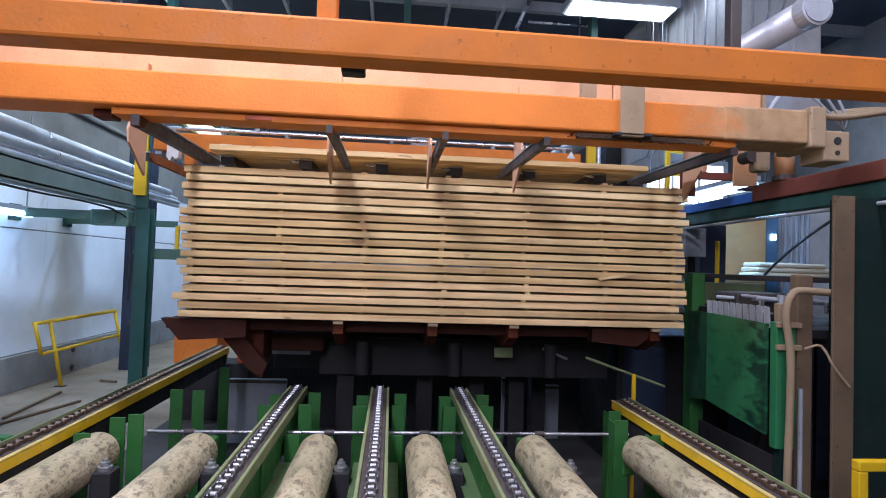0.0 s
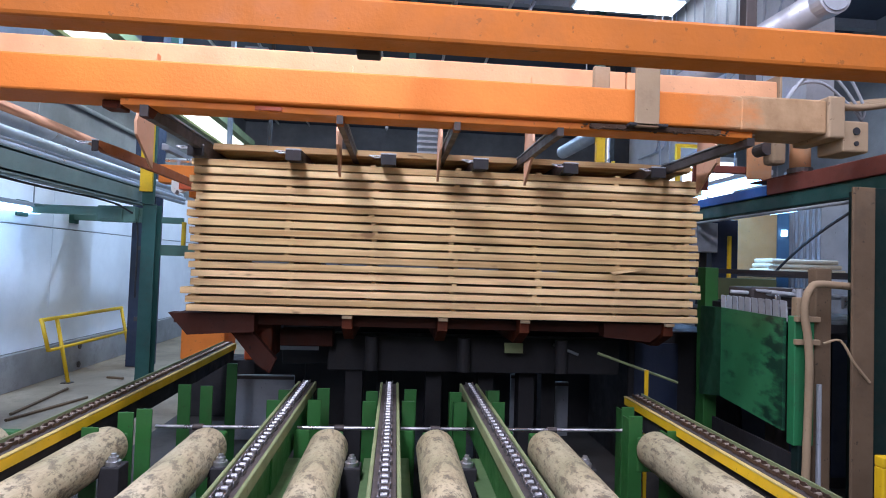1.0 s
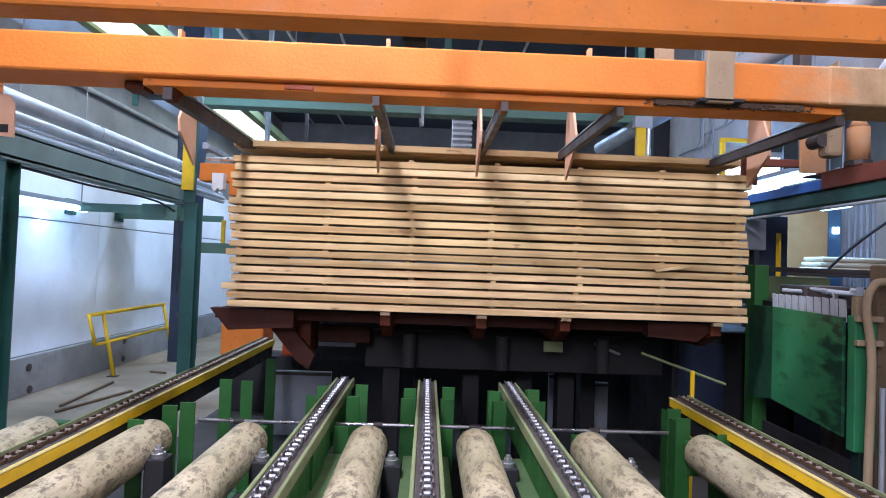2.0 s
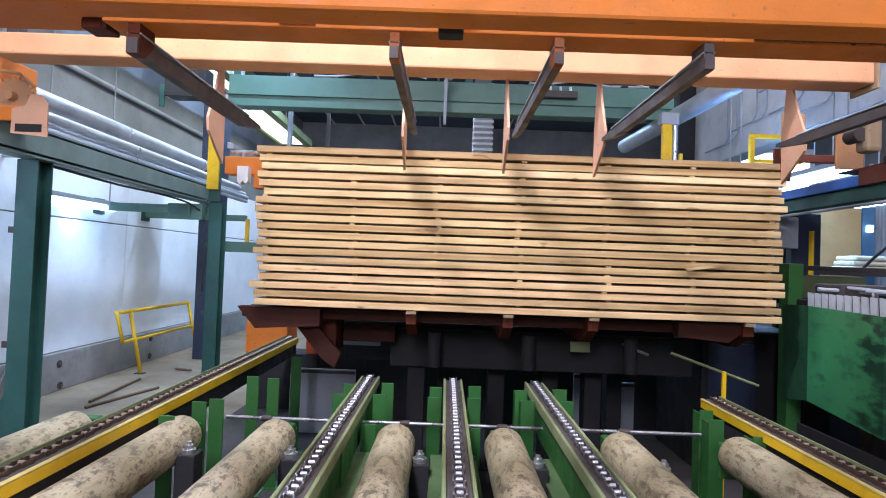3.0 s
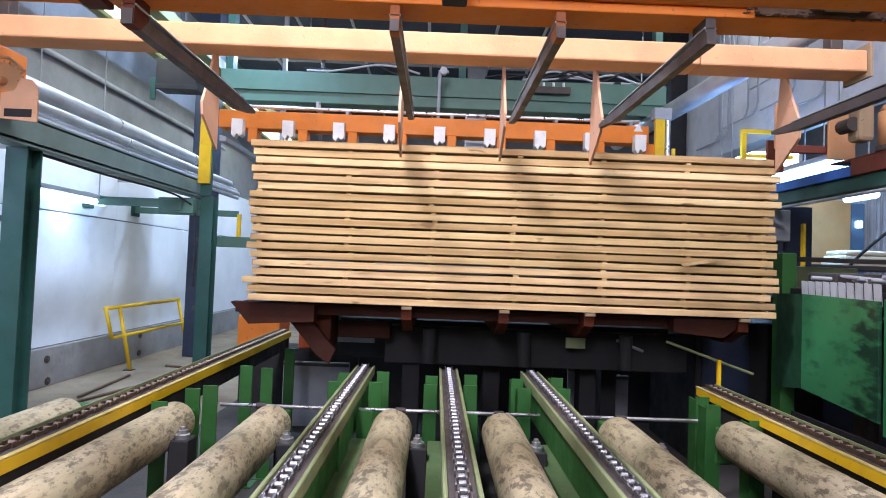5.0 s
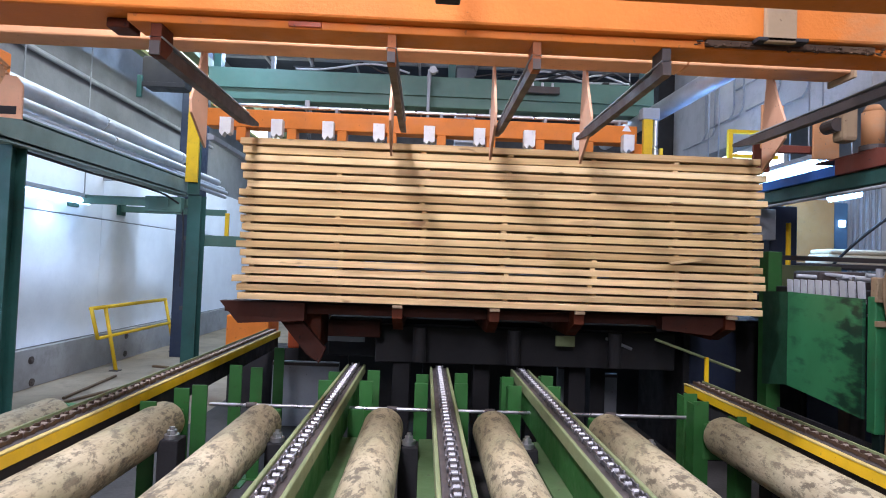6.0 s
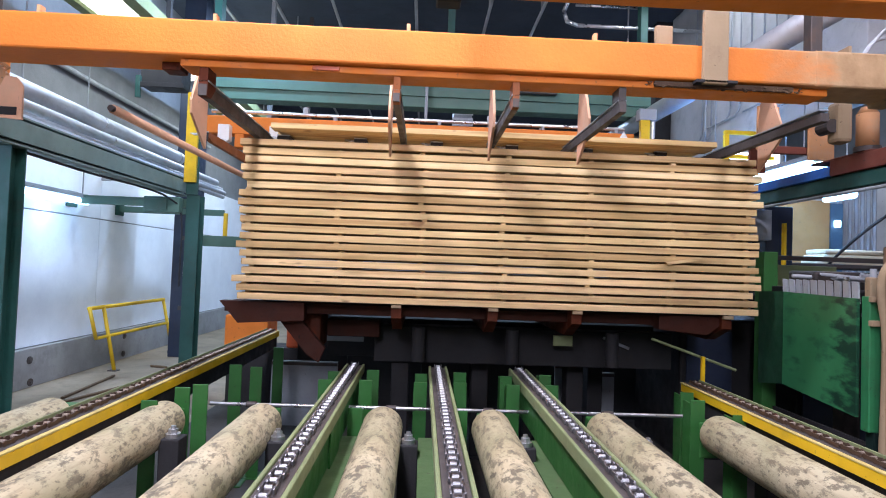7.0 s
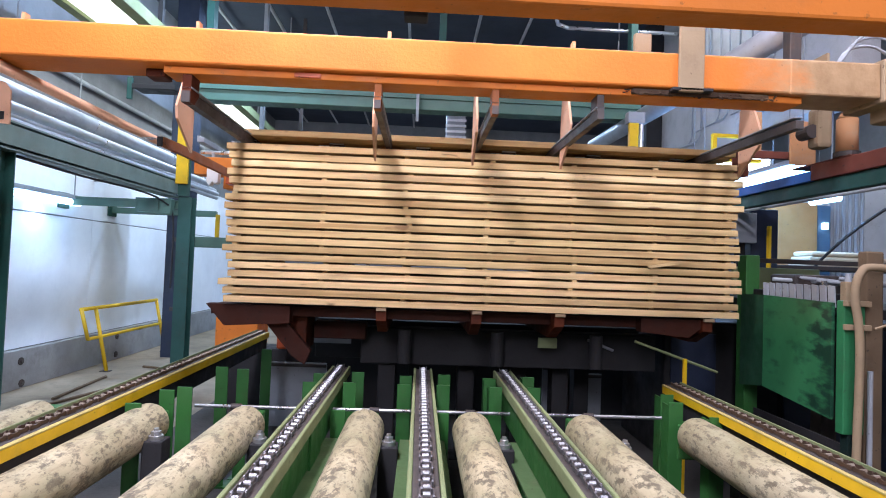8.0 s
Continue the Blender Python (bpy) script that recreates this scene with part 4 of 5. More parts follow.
for pts in (((-4.01, 6.36), (-4.12, 7.58)), ((-3.91, 6.13), (-3.65, 7.14)), ((-4.0, 8.32), (-3.75, 8.25))):
    la = thing("wood_lath", "brown dusty wooden lath lying on the floor", "lath", group="floor laths")
    (xa, ya), (xb, yb) = pts
    part("strip", rod((xa, ya, 0.016), (xb, yb, 0.016), 0.018, 6), POST_TAN, la)
lc = thing("leaning_cable", "pale cable hanging down beside the green post", "cable")
part("tube", rod((-4.39, 5.42, 0.0), (-3.56, 4.62, 0.86), 0.012, 8), GREY, lc)
lb = thing("foot_bracket", "dark bracket plate at the foot of the green post", "bracket")
part("plate", plate([(-3.90, 0.0), (-3.54, 0.0), (-3.54, 0.62)], "y", 4.60, 4.62), DARK_GREEN, lb)

# ---- right line ----
p = thing("steel_post", "dusty tan and green post beside the machine", "post", group="side posts")
part("flange", box(2.61, 2.745, 3.1, 3.12, 0.012, 2.26, 0.004), POST_TAN, p)
part("web", box(2.745, 3.02, 3.11, 3.30, 0.012, 2.26, 0.004), GREASY_GREEN, p)
part("foot_plate", box(2.66, 3.1, 3.0, 3.4, 0.0, 0.012), DARK_GREEN, p)
br = thing("side_beam", "dark teal track beam with dirty red rail on top", "steel beam", group="track beams")
part("web", box(2.93, 3.03, 0.5, 9.0, 2.26, 2.37, 0.006), DARK_GREEN, br)
part("rail", box(2.90, 3.06, 0.5, 4.3, 2.37, 2.49, 0.006), DIRTY_RED, br, "dirty dark red rail")
part("rail", box(2.90, 3.06, 4.3, 9.0, 2.37, 2.45, 0.006), RAIL_GLOW_BLUE, br, "blue rail with the tubes' glow in its paint")
part("conduit", rod((2.90, 0.5, 2.225), (2.90, 9.0, 2.225), 0.013, 10), GREY, br)
du = thing("drive_unit", "orange drive unit with grey motor on the track beam", "drive unit")
part("side_plate", box(2.79, 3.00, 4.38, 4.40, 2.51, 2.86, 0.006), ORANGE_DUSTY, du)
part("side_plate", box(2.44, 2.62, 4.48, 4.50, 2.60, 2.95, 0.006), ORANGE_DUSTY, du)
part("tie_plate", box(2.44, 3.00, 4.42, 4.46, 2.56, 2.62, 0.006), DIRTY_RED, du)
part("red_plate", box(2.46, 2.60, 4.62, 4.64, 2.44, 2.70, 0.006), DIRTY_RED, du)
part("stem", box(2.50, 2.56, 4.52, 4.60, 2.62, 2.68, 0.004), DIRTY_RED, du)
motor = rod((2.97, 4.02, 2.54), (2.97, 4.02, 2.78), 0.07, 20)
rod((2.97, 4.02, 2.78), (2.97, 4.02, 2.83), 0.07, 20, motor, 0.04)
part("motor", motor, ORANGE_DUSTY, du, "dusty pink-orange motor", smooth=True)
part("motor_flange", rod((2.97, 4.02, 2.505), (2.97, 4.02, 2.54), 0.085, 20), DARK_STEEL, du)
part("gearbox", box(2.72, 2.84, 3.98, 4.10, 2.56, 2.86, 0.03), TAN, du)
part("knuckle", rod((2.70, 4.0, 2.68), (2.70, 4.12, 2.68), 0.05, 14), DARK_STEEL, du)
part("base", box(2.905, 3.055, 3.90, 4.52, 2.491, 2.505, 0.004), DIRTY_RED, du)

mach = thing("side_machine", "green sheet metal machine beside the stack with black smears", "machine")
bm = plate([(3.27, 0.80), (3.27, 1.475), (4.0, 1.485), (4.0, 0.84)], "x", -0.010, 0.010)
for v in bm.verts:
    v.co.x += 2.318 + (v.co.y - 3.27) * 0.068
part("panel", bm, SMEARED, mach, "green panel with black grease smears")
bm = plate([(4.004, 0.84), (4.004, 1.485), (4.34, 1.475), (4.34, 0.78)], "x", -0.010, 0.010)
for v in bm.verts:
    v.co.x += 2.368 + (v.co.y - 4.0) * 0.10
part("side_panel", bm, SHADED_PANEL, mach, "folded end of the green panel, its shade painted in")
part("end_column", box(2.33, 2.455, 3.20, 3.262, 0.73, 1.49, 0.006), PANEL_GREEN, mach)
part("column_foot", box(2.36, 2.44, 3.20, 3.26, 0.0, 0.73, 0.004), GREASY_GREEN, mach)
part("end_column", box(2.44, 2.55, 4.36, 4.48, 0.0, 1.78, 0.006), GREEN, mach)
for z in (1.325, 1.46):
    part("clip", box(2.32, 2.47, 3.17, 3.20, z, z + 0.032, 0.004), TAN, mach, "tan dusty clip")
part("bed", box(2.47, 3.6, 3.3, 5.2, 1.38, 1.44, 0.008), BLACK, mach)
part("leg", box(2.5, 2.6, 3.6, 3.7, 0.0, 1.38), DARK_STEEL, mach)
part("leg", box(3.2, 3.3, 4.82, 4.92, 0.0, 1.38), DARK_STEEL, mach)
# Black sheet added for the dark beneath the green panel.
part("dark_sheet", box(2.42, 2.44, 3.25, 4.2, 0.2, 0.64), BLACK, mach)
for k in range(10):
    y = 3.37 + k * 0.072
    part("fin", plate([(y, 1.44), (y + 0.05, 1.44), (y + 0.058, 1.575), (y + 0.01, 1.57)], "x", 2.40, 2.412), LIGHT_GREY, mach, "white plastic fin")
part("block_row", box(2.46, 2.62, 3.45, 4.3, 1.44, 1.52, 0.01), BLACK, mach)
part("gear_box", box(2.62, 3.1, 4.05, 4.35, 1.44, 1.64, 0.02), DARK_STEEL, mach)
for k in range(4):
    part("white_tube", rod((2.50 + k * 0.13, 4.12 - k * 0.05, 1.60 + 0.02 * (k % 2)), (3.0 + k * 0.1, 4.0 - k * 0.05, 1.58), 0.014, 8), LIGHT_GREY, mach, "pale air tube")
for k in range(5):
    part("fitting", rod((2.52 + k * 0.16, 3.62, 1.52), (2.52 + k * 0.16, 3.62, 1.60), 0.018, 8), STEEL, mach)
part("manifold", box(2.40, 2.47, 3.28, 3.33, 1.44, 1.60, 0.008), TAN, mach)
part("valve", rod((2.435, 3.305, 1.60), (2.435, 3.305, 1.65), 0.018, 10), GREY, mach)
part("roller", rod((2.5, 4.3, 1.46), (3.4, 4.3, 1.46), 0.05, 16), DARK_STEEL, mach)
part("cover", box(2.7, 3.5, 5.0, 5.04, 1.50, 1.70, 0.006), PALE_GREEN, mach, "pale green cover sheet")
part("rail", box(2.4, 4.3, 4.9, 4.96, 1.74, 1.78, 0.004), DARK_STEEL, mach)

dc = thing("dusty_column", "tan sawdust coated column with bent pipe", "column")
part("column", box(2.475, 2.58, 3.22, 3.29, 0.0, 1.78, 0.01), POST_TAN, dc)
part("pipe", swept(rounded([(2.37, 3.15, 0.0), (2.37, 3.15, 0.55), (2.385, 3.15, 1.23), (2.352, 3.15, 1.50), (2.36, 3.15, 1.60), (2.385, 3.15, 1.655), (2.43, 3.15, 1.685), (2.60, 3.15, 1.68), (2.95, 3.18, 1.67)]), 0.022, 12), TAN, dc, "bent dusty pipe", smooth=True)
part("pipe", rod((2.455, 3.16, 0.0), (2.455, 3.16, 1.1), 0.014, 10), GREY, dc)
part("cable", swept(rounded([(2.47, 3.15, 1.34), (2.56, 3.13, 1.36), (2.62, 3.10, 1.24), (2.70, 3.08, 1.13)]), 0.008, 6), TAN, dc)
ut = thing("work_table", "steel table with pale sacks behind the machine", "table")
part("top", box(3.9, 5.9, 6.4, 7.2, 1.72, 1.77, 0.006), DARK_STEEL, ut)
for x in (4.0, 5.8):
    part("leg", box(x - 0.04, x + 0.04, 6.7, 6.78, 0.0, 1.72), DARK_STEEL, ut)
sk = thing("sack_pile", "flat pale paper sacks piled on the steel table", "sack")
for k in range(3):
    bm = box(4.53 + k * 0.03, 5.58 - k * 0.05, 6.62, 6.98, 1.772 + k * 0.062, 1.83 + k * 0.062, 0.02)
    part("layer", bm, SACK, sk, smooth=True)
pb = thing("plywood_panel", "tan plywood panel standing behind the table", "panel")
part("sheet", box(4.40, 5.10, 7.25, 7.28, 0.0, 2.62, 0.003), PLY, pb)
bc = thing("blue_column", "blue painted column with small white lamp", "column")
part("column", box(5.14, 5.32, 7.3, 7.45, 0.0, 2.6, 0.008), BLUE, bc)
part("lamp", box(5.19, 5.26, 7.25, 7.3, 2.28, 2.37, 0.01), TUBE, bc, "small bright lamp")
for k in range(7):
    vp = thing("vertical_pipe", "thin grey vertical pipe behind the table", "pipe", group="vertical pipes")
    part("tube", rod((5.40 + k * 0.085, 7.5, 0.0), (5.40 + k * 0.085, 7.5, 3.2), 0.026, 8), GREY, vp)
ws = thing("wall_sheet", "pale sheet metal wall behind the vertical pipes", "panel")
part("sheet", box(5.0, 7.6, 7.9, 7.94, 0.0, 3.2), LIGHT_GREY, ws)
hb = thing("hose_bundle", "dark hoses hanging in front of the sheet wall", "hose")
part("tube", swept(sag([(4.5, 6.45, 1.765), (4.45, 5.9, 2.15), (4.85, 5.6, 2.5)]), 0.016, 8), BLACK, hb, smooth=True)
part("tube", swept(sag([(4.75, 5.6, 2.5), (4.95, 5.6, 2.3), (5.2, 5.6, 2.05)]), 0.014, 8), BLACK, hb, smooth=True)
part("rod", rod((4.95, 5.6, 1.76), (5.12, 5.6, 2.5), 0.018, 8), STEEL, hb)
eb = thing("electrical_box", "dark steel electrical cabinets beside the stack", "electrical box")
part("box", box(3.0, 3.22, 5.5, 5.6, 1.95, 2.25, 0.008), GREY, eb)
part("box", box(3.22, 3.5, 5.6, 5.8, 1.3, 2.3, 0.01), NAVY, eb)
part("stem", box(3.08, 3.16, 5.6, 5.66, 0.0, 1.95), BLACK, eb)
part("strip", box(3.315, 3.337, 5.45, 5.5, 0.0, 2.12, 0.004), YELLOW, eb, "yellow strip")
yr = thing("handrail", "yellow painted handrail beside the walkway", "handrail")
part("post", box(2.29, 2.34, 2.55, 2.6, 0.0, 0.83, 0.006), YELLOW, yr)
part("top_rail", box(2.29, 3.6, 2.55, 2.6, 0.83, 0.88, 0.006), YELLOW, yr)
part("mid_rail", box(2.34, 3.6, 2.56, 2.59, 0.44, 0.48, 0.006), YELLOW, yr)
gf = thing("safety_guard", "yellow safety guard around a grey panel", "guard", group="yellow guards")
part("panel", box(3.16, 3.9, 3.42, 3.44, 0.3, 1.80, 0.003), GREY, gf)
for z in (1.48, 1.76):
    part("rail", box(3.12, 3.95, 3.38, 3.42, z, z + 0.08, 0.004), YELLOW, gf)
part("post", box(3.95, 4.0, 3.38, 3.44, 0.0, 1.84, 0.004), YELLOW, gf)
# Dark box added to fill the dark area under the bed.
dk = thing("dark_bed_box", "dark box filling in the dark area below the machine bed", "machine cabinet")
part("body", box(2.75, 3.95, 4.42, 4.78, 0.0, 1.28, 0.01), BLACK, dk)
for k in range(3):
    part("door", box(2.79 + k * 0.385, 3.15 + k * 0.385, 4.40, 4.42, 0.1, 1.22, 0.004), NAVY, dk)

# bulkhead on the right with conduits
tagged(part("bulkhead", box(4.0, 4.3, 5.3, 9.6, 3.40, 6.0, 0.01), BULKHEAD), "grey concrete bulkhead below the roof", "bulkhead", kind="structure")
cl = thing("wall_column", "dark steel building column behind the bulkhead", "column")
part("column", box(3.75, 4.37, 9.65, 10.1, 0.0, 6.0, 0.01), BLACK, cl)
rc = random.Random(3)
for k in range(14):
    y = 5.4 + k * 0.25 + rc.uniform(-0.03, 0.03)
    z = 3.62 + rc.choice((0.0, 0.15, 0.3, 0.5, 0.9))
    cd = thing("conduit", "thin grey conduit bending down the bulkhead", "conduit", group="bulkhead conduits")
    part("tube", pipe_run([(3.96, y, 6.0), (3.96, y, z + 0.12), (3.96, y + 0.04, z + 0.04), (3.96, y + 0.12, z), (3.96, y + 0.7, z)], 0.012, 8), GREY, cd, smooth=True)
dp = thing("duct_pipe", "large pale duct pipe under the roof", "duct")
part("tube", rod((2.86, 3.6, 3.63), (2.75, 9.4, 3.74), 0.11, 24), PIPE, dp, smooth=True)
part("collar", rod((2.86, 3.56, 3.63), (2.858, 3.66, 3.633), 0.118, 24), PIPE, dp)
part("opening", rod((2.86, 3.55, 3.63), (2.86, 3.56, 3.63), 0.10, 24), GREY, dp, "grey pipe end cap")
for y in (4.5, 8.5):
    part("hanger", rod((2.82, y, 3.66), (2.82, y, 6.0), 0.012, 6), STEEL, dp)
yc = thing("catwalk_rail", "yellow painted safety rail beside the bulkhead", "handrail")
part("post", box(3.27, 3.32, 6.48, 6.53, 0.0, 3.24, 0.004), YELLOW, yc)
part("top_rail", box(3.27, 3.86, 6.48, 6.53, 3.243, 3.285, 0.004), YELLOW, yc)
part("mid_rail", box(3.323, 3.86, 6.48, 6.53, 2.96, 3.0, 0.004), YELLOW, yc)
wn = thing("window_1", "bright daylight window behind the catwalk", "window", kind="structure")
for k in range(3):
    part("pane", box(4.5 + k * 0.5, 4.94 + k * 0.5, 9.6, 9.62, 3.05, 3.75), DAY, wn)
part("window_frame", box(4.42, 6.02, 9.62, 9.66, 2.95, 3.85), GREY, wn)

# ---- lamp fixtures, seen and unseen ----
# The second tube is added out of view; the others are real fixtures.
for x, y0, y1, z in ((-4.66, 6.3, 7.7, 2.26), (-4.5, 2.4, 4.0, 2.26), (3.6, 5.5, 7.7, 2.72), (3.74, 5.5, 7.7, 2.72), (4.2, 5.9, 6.9, 2.57), (4.2, 5.7, 6.1, 2.47)):
    lt = thing("tube_lamp", "long glowing fluorescent tube lamp", "lamp", group="tube lamps")
    part("tube", rod((x, y0, z), (x, y1, z), 0.042, 12), BRIGHT_TUBE if x > 0 else TUBE, lt)
    w = 0.03 if x > 0 else 0.07
    part("housing", box(x - w, x + w, y0 - 0.05, y1 + 0.05, z + 0.04, z + 0.09, 0.005), GREY, lt)
    for y in (y0 + 0.1, y1 - 0.1):
        part("hanger", rod((x, y, z + 0.09), (x, y, 6.0), 0.008, 6), GREY, lt)
sl = thing("strip_lamp", "long ceiling strip lamp with pale green frame", "lamp")
part("diffuser", box(-4.15, -3.60, 6.0, 13.5, 4.42, 4.46), DIFFUSER, sl)
part("frame", box(-4.27, -4.15, 6.0, 13.5, 4.37, 4.52, 0.006), PALE_GREEN, sl)
part("frame", box(-3.60, -3.44, 6.0, 13.5, 4.37, 4.52, 0.006), PALE_GREEN, sl)
part("frame", box(-4.27, -3.44, 5.9, 6.0, 4.37, 4.52, 0.006), PALE_GREEN, sl)
for y in (6.5, 13.0):
    part("hanger", rod((-3.95, y, 4.5), (-3.95, y, 6.0), 0.012, 6), GREY, sl)
# Housings for the two added fill strips, never in view.
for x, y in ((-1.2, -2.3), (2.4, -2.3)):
    lt = thing("unseen_ceiling_lamp", "long white strip lamp added unseen above the walkway as fill", "lamp", group="ceiling lamps")
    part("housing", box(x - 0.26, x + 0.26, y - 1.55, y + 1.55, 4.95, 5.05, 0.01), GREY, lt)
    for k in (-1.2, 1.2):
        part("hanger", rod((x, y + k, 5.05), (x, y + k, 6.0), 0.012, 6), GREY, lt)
# First high bay placed by its shadows; the other two are added, unseen.
for x, y, z in ((-1.25, 2.1, 5.16), (2.3, 1.95, 5.16), (-1.0, 1.1, 4.81)):
    lt = thing("unseen_high_bay", "unseen round grey high bay lamp above the stacker", "lamp", group="high bay lamps")
    part("dome", rod((x, y, z), (x, y, z + 0.26), 0.40, 24, r2=0.12), GREY, lt)
    part("hanger", rod((x, y, z + 0.26), (x, y, 6.0), 0.012, 6), GREY, lt)
# Last two housings belong to the added right and back fill lamps.
for x, y, sx, sy in ((-2.6, 6.9, 0.2, 0.2), (-2.6, 10.2, 0.2, 0.2), (5.4, 7.0, 0.2, 2.0), (0.3, 12.5, 2.0, 0.2)):
    lt = thing("unseen_ceiling_lamp", "unseen white ceiling strip lamp under the roof deck", "lamp", group="ceiling lamps")
    part("housing", box(x - sx, x + sx, y - sy, y + sy, 5.36, 5.46, 0.01), GREY, lt)
    part("hanger", rod((x, y, 5.46), (x, y, 6.0), 0.012, 6), GREY, lt)

rl = thing("roof_lamp", "broad bright lamp panel under the roof", "lamp")
part("face", box(2.35, 3.8, 7.35, 7.75, 5.44, 5.46), LAMP_FACE, rl)
part("housing", box(2.30, 3.85, 7.30, 7.80, 5.462, 5.56, 0.01), GREY, rl)
for x in (2.6, 3.6):
    part("hanger", rod((x, 7.55, 5.56), (x, 7.55, 6.0), 0.012, 6), GREY, rl)

# ---- under the roof ----
gb = thing("cross_beam", "wide green steel cross beam below the roof", "steel beam")
part("beam", box(-3.3, 3.0, 8.0, 8.25, 3.82, 4.26, 0.01), MID_GREEN, gb)
part("flange", box(-3.3, 3.0, 7.96, 7.998, 3.97, 3.99), MID_GREEN, gb)
for x in (-3.2, 0.1, 2.9):
    part("hanger", box(x - 0.05, x + 0.05, 8.05, 8.2, 4.26, 6.0), DARK_GREEN, gb)
rk = random.Random(11)
for k in range(7):
    cb = thing("loose_cable", "loose cable looping along the top of the green beam", "cable", group="beam cables")
    xa = rk.uniform(0.4, 1.2) if k < 5 else rk.uniform(-2.4, -1.2)
    pts = [(xa + u * 0.32, 8.05 + rk.uniform(-0.03, 0.06), 4.285 + rk.uniform(0.0, 0.16) * (0.2 if u in (0, 5) else 1)) for u in range(6)]
    part("tube", swept(rounded(pts), 0.016, 6), LIGHT_GREY if k % 2 else BLACK, cb, smooth=True)
ur = thing("upright_rod", "thin grey upright rod with round head before the green beam", "rod")
part("tube", rod((-0.22, 7.62, 3.55), (-0.22, 7.62, 4.2), 0.022, 10), GREY, ur)
part("head", rod((-0.17, 7.58, 4.21), (-0.17, 7.66, 4.21), 0.05, 14), LIGHT_GREY, ur)
part("arm", rod((-0.24, 7.62, 4.2), (-0.10, 7.62, 4.2), 0.022, 8), GREY, ur)
part("holder", box(-0.25, -0.19, 7.64, 7.998, 4.12, 4.16, 0.004), GREY, ur)
vb = thing("valve_block", "grey valve block with fittings on the green beam", "valve block")
part("body", box(1.02, 1.62, 7.90, 7.99, 4.06, 4.16, 0.01), DARK_STEEL, vb)
for k in range(4):
    part("fitting", rod((1.1 + k * 0.14, 7.94, 4.16), (1.1 + k * 0.14, 7.94, 4.22), 0.02, 8), STEEL, vb)
for x in (-3.65, -2.75, -1.8, -0.45, 0.75, 1.6):
    cd = thing("roof_conduit", "thin pale conduit running along under the roof", "conduit", group="roof conduits")
    part("tube", rod((x, 0.5, 5.8), (x, 17.0, 5.8), 0.028, 8), PIPE, cd)
    for y in (6.0, 9.0, 12.0, 15.0):
        part("clip", box(x - 0.03, x + 0.03, y - 0.02, y + 0.02, 5.8, 6.0), GREY, cd)
for y in (5.2, 8.6, 12.0, 15.4):
    pl = thing("roof_purlin", "dark steel purlin under the roof deck", "purlin", group="roof purlins")
    part("beam", box(-4.8, 7.7, y - 0.06, y + 0.06, 5.85, 6.0), GREY, pl)
cf = thing("loop_conduit", "bent bright conduit loop under the roof", "conduit")
part("tube", pipe_run([(2.0, 8.2, 6.0), (1.75, 8.2, 5.4), (1.8, 8.2, 5.25), (1.95, 8.2, 5.2), (3.9, 8.2, 5.2)], 0.03, 8), STEEL, cf, smooth=True)
part("tube", pipe_run([(1.95, 8.3, 5.55), (2.9, 8.3, 5.55), (3.0, 8.3, 5.48), (3.0, 8.3, 4.9)], 0.02, 8), STEEL, cf, smooth=True)
dv = thing("duct_unit", "grey louvred duct unit hanging under the roof", "duct")
part("body", box(0.35, 0.75, 12.0, 12.4, 3.9, 6.0, 0.01), GREY, dv)
for k in range(8):
    part("slat", box(0.33, 0.77, 11.97, 12.0, 4.0 + k * 0.12, 4.05 + k * 0.12), PIPE, dv)

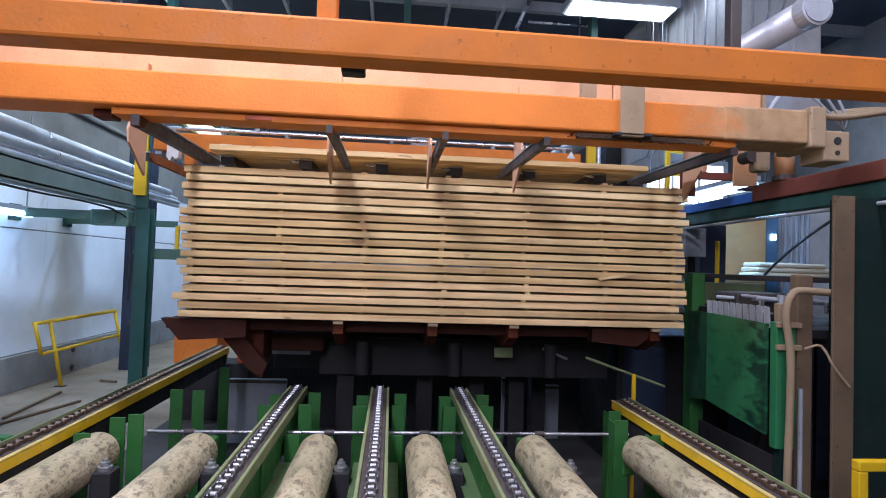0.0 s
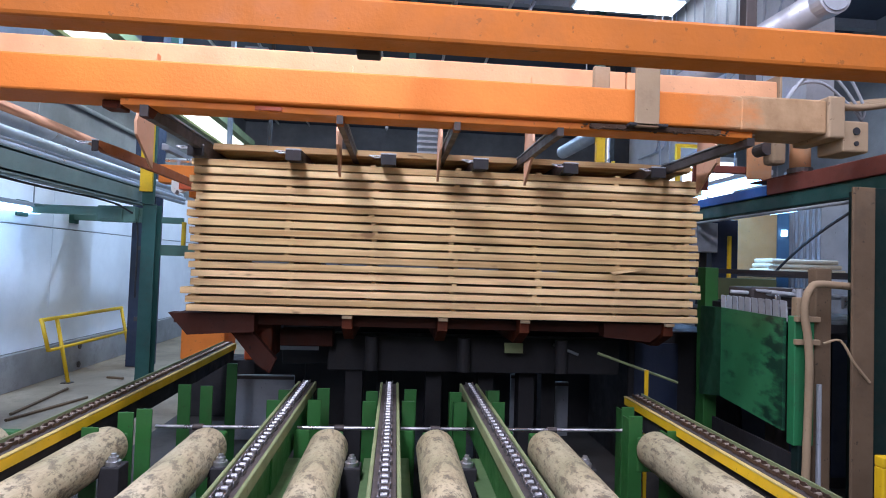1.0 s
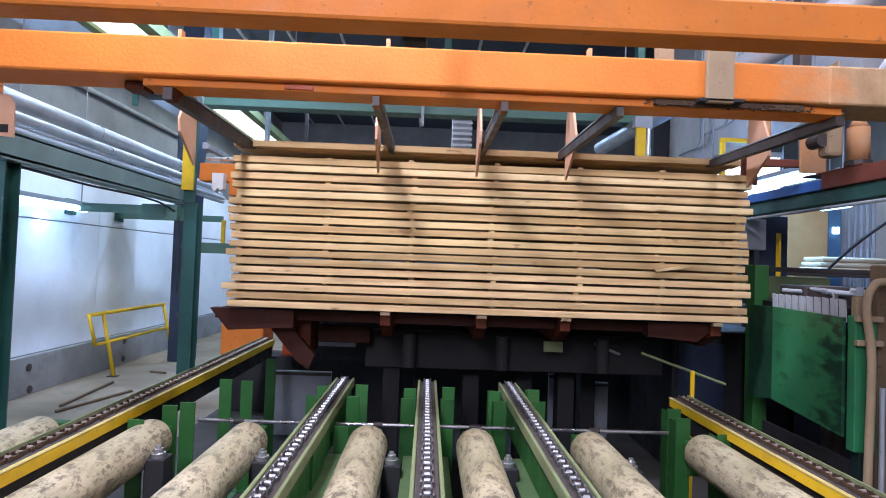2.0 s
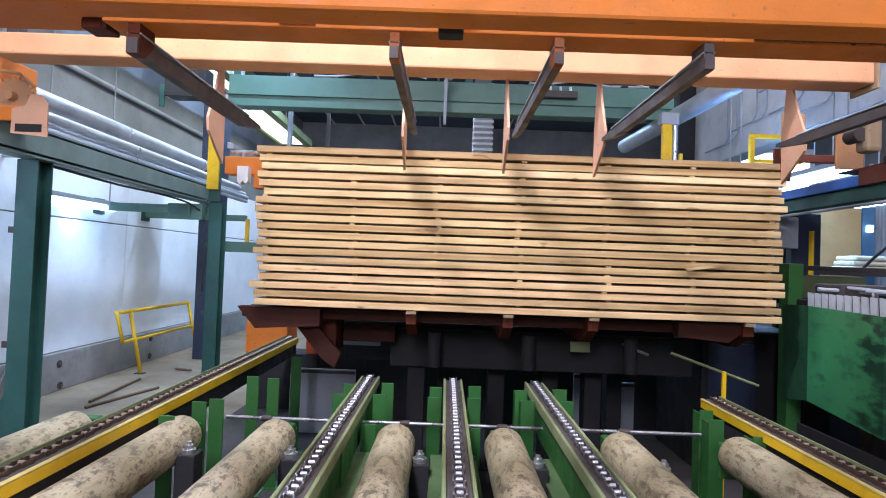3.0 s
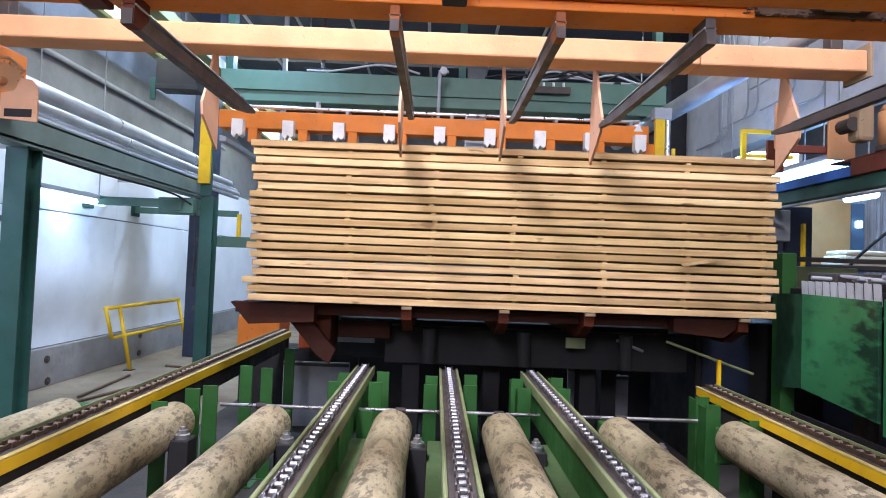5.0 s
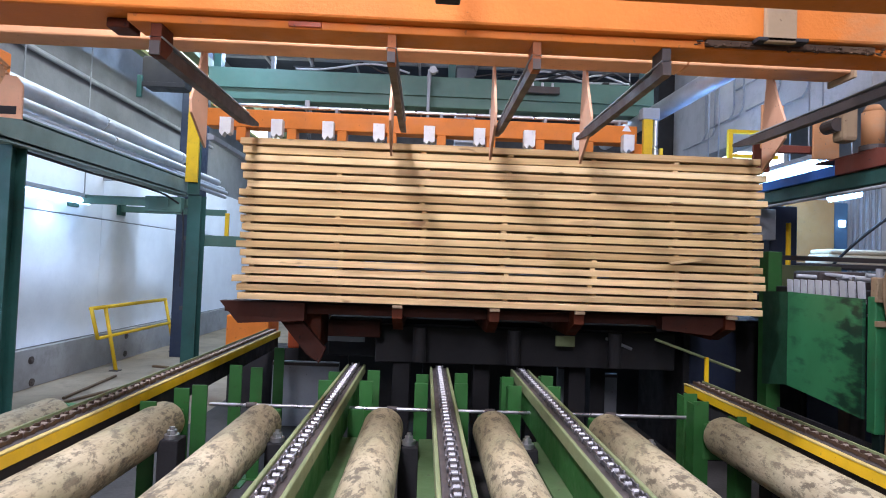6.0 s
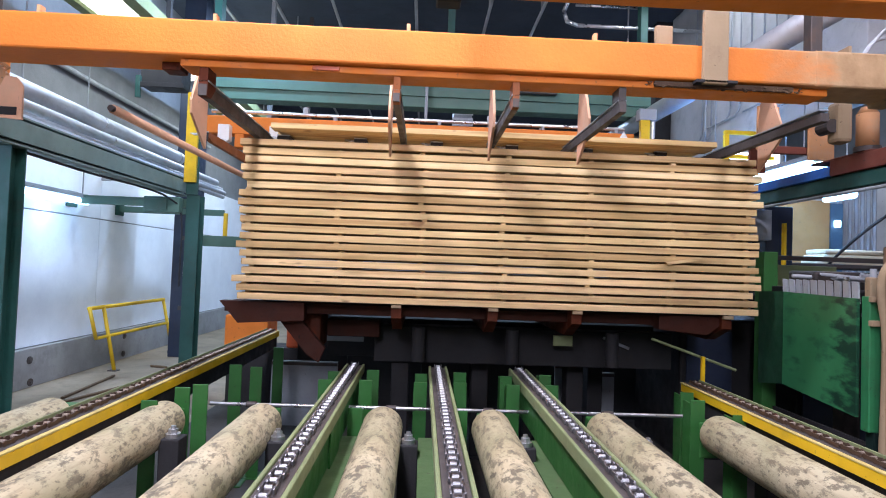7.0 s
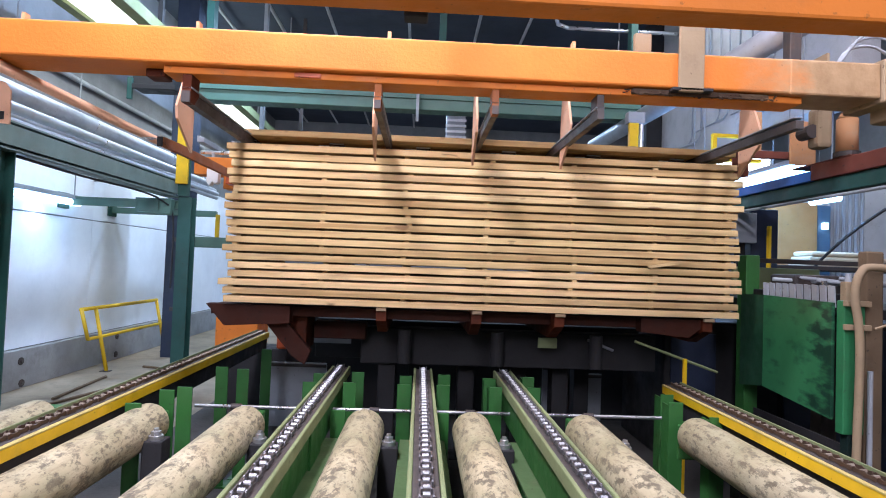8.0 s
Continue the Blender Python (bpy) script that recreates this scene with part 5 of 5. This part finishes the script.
# ---- what moves ----
def motions():
    down = [(0.0, 1.36), (1.7, 1.36), (3.0, 1.355), (3.5, 1.336), (4.0, 1.318), (4.4, 1.305), (5.2, 1.305), (8.0, 1.305)]
    walk(stack, [(t, pose(0, FRONT, z)) for t, z in down])
    walk(lift, [(t, pose(0, FRONT, z)) for t, z in down])
    top = 18 * PITCH
    walk(layer_a, [(t, pose(0, y, z)) for t, y, z in (
        (0.0, 4.57, 2.63), (0.3, 4.36, 2.57), (0.6, 4.14, 2.50), (0.9, 4.08, 2.483), (1.7, 4.08, 2.483), (2.1, 4.06, 2.478), (2.4, 4.03, 1.365 + top))]
         + [(t, pose(0, 4.0, z + top)) for t, z in ((2.7, 1.358), *down[2:])])
    walk(layer_b, [(t, pose(0, y, z)) for t, y, z in (
        (0.0, 10.2, 2.66), (5.2, 9.8, 2.66), (6.3, 6.1, 2.66), (6.7, 5.25, 2.66), (7.0, 4.6, 2.63), (7.3, 4.36, 2.57), (7.6, 4.14, 2.50), (7.9, 4.08, 2.483), (8.0, 4.08, 2.483))])
    walk(forks, [(t, pose(0, y, z)) for t, y, z in (
        (0.0, 5.06, 0.14), (0.3, 4.72, 0.08), (0.6, 4.30, 0.016), (0.8, 4.18, 0.0), (0.95, 4.17, -0.007), (1.05, 4.2, -0.007), (1.2, 4.6, -0.01), (1.7, 6.4, -0.02), (2.8, 9.0, 0.0), (5.2, 10.2, 0.16),
        (6.3, 6.55, 0.17), (6.7, 5.72, 0.17), (7.0, 5.10, 0.14), (7.2, 4.80, 0.10), (7.4, 4.42, 0.055), (7.6, 4.24, 0.01), (7.8, 4.18, -0.007), (7.9, 4.25, -0.007), (8.0, 4.5, -0.007))])
    walk(reach, [(t, pose(0, y, 0)) for t, y in (
        (0.0, 6.6), (0.3, 5.2), (0.6, 3.8), (0.9, 2.9), (1.3, 3.0), (1.7, 4.7), (2.2, 8.0), (2.8, 10.0), (5.2, 10.0), (6.0, 8.2), (6.4, 6.6), (6.6, 5.9), (6.9, 4.6), (7.1, 3.5), (7.5, 2.9), (8.0, 2.9))])
    slide = [(0.0, 3.0), (0.8, 3.0), (1.5, 3.05), (1.7, 3.0), (2.3, 2.5), (2.8, 2.22), (3.5, 2.2), (5.0, 2.2), (5.6, 2.3), (6.3, 2.68), (6.5, 2.8), (6.7, 2.9), (7.0, 3.0), (8.0, 3.0)]
    walk(armframe, [(t, pose(0, y, 0.03 if t < 6 else 0.0)) for t, y in slide])
    walk(pusher, [(t, pose(0, y, 0.04 if t < 2 else min(0.105, 0.04 + 0.065 * (t - 1.7) / 1.1))) for t, y in slide])
    walk(placer, [(t, pose(0, 6.8, z)) for t, z in (
        (0.0, -0.045), (0.3, -0.17), (0.6, -0.42), (1.0, -0.48), (2.8, -0.46), (3.2, -0.28), (3.5, -0.09), (4.0, 0.03), (4.5, 0.07), (6.8, 0.07), (7.1, -0.08), (7.3, -0.22), (7.5, -0.40), (7.7, -0.47), (8.0, -0.48))])


motions()
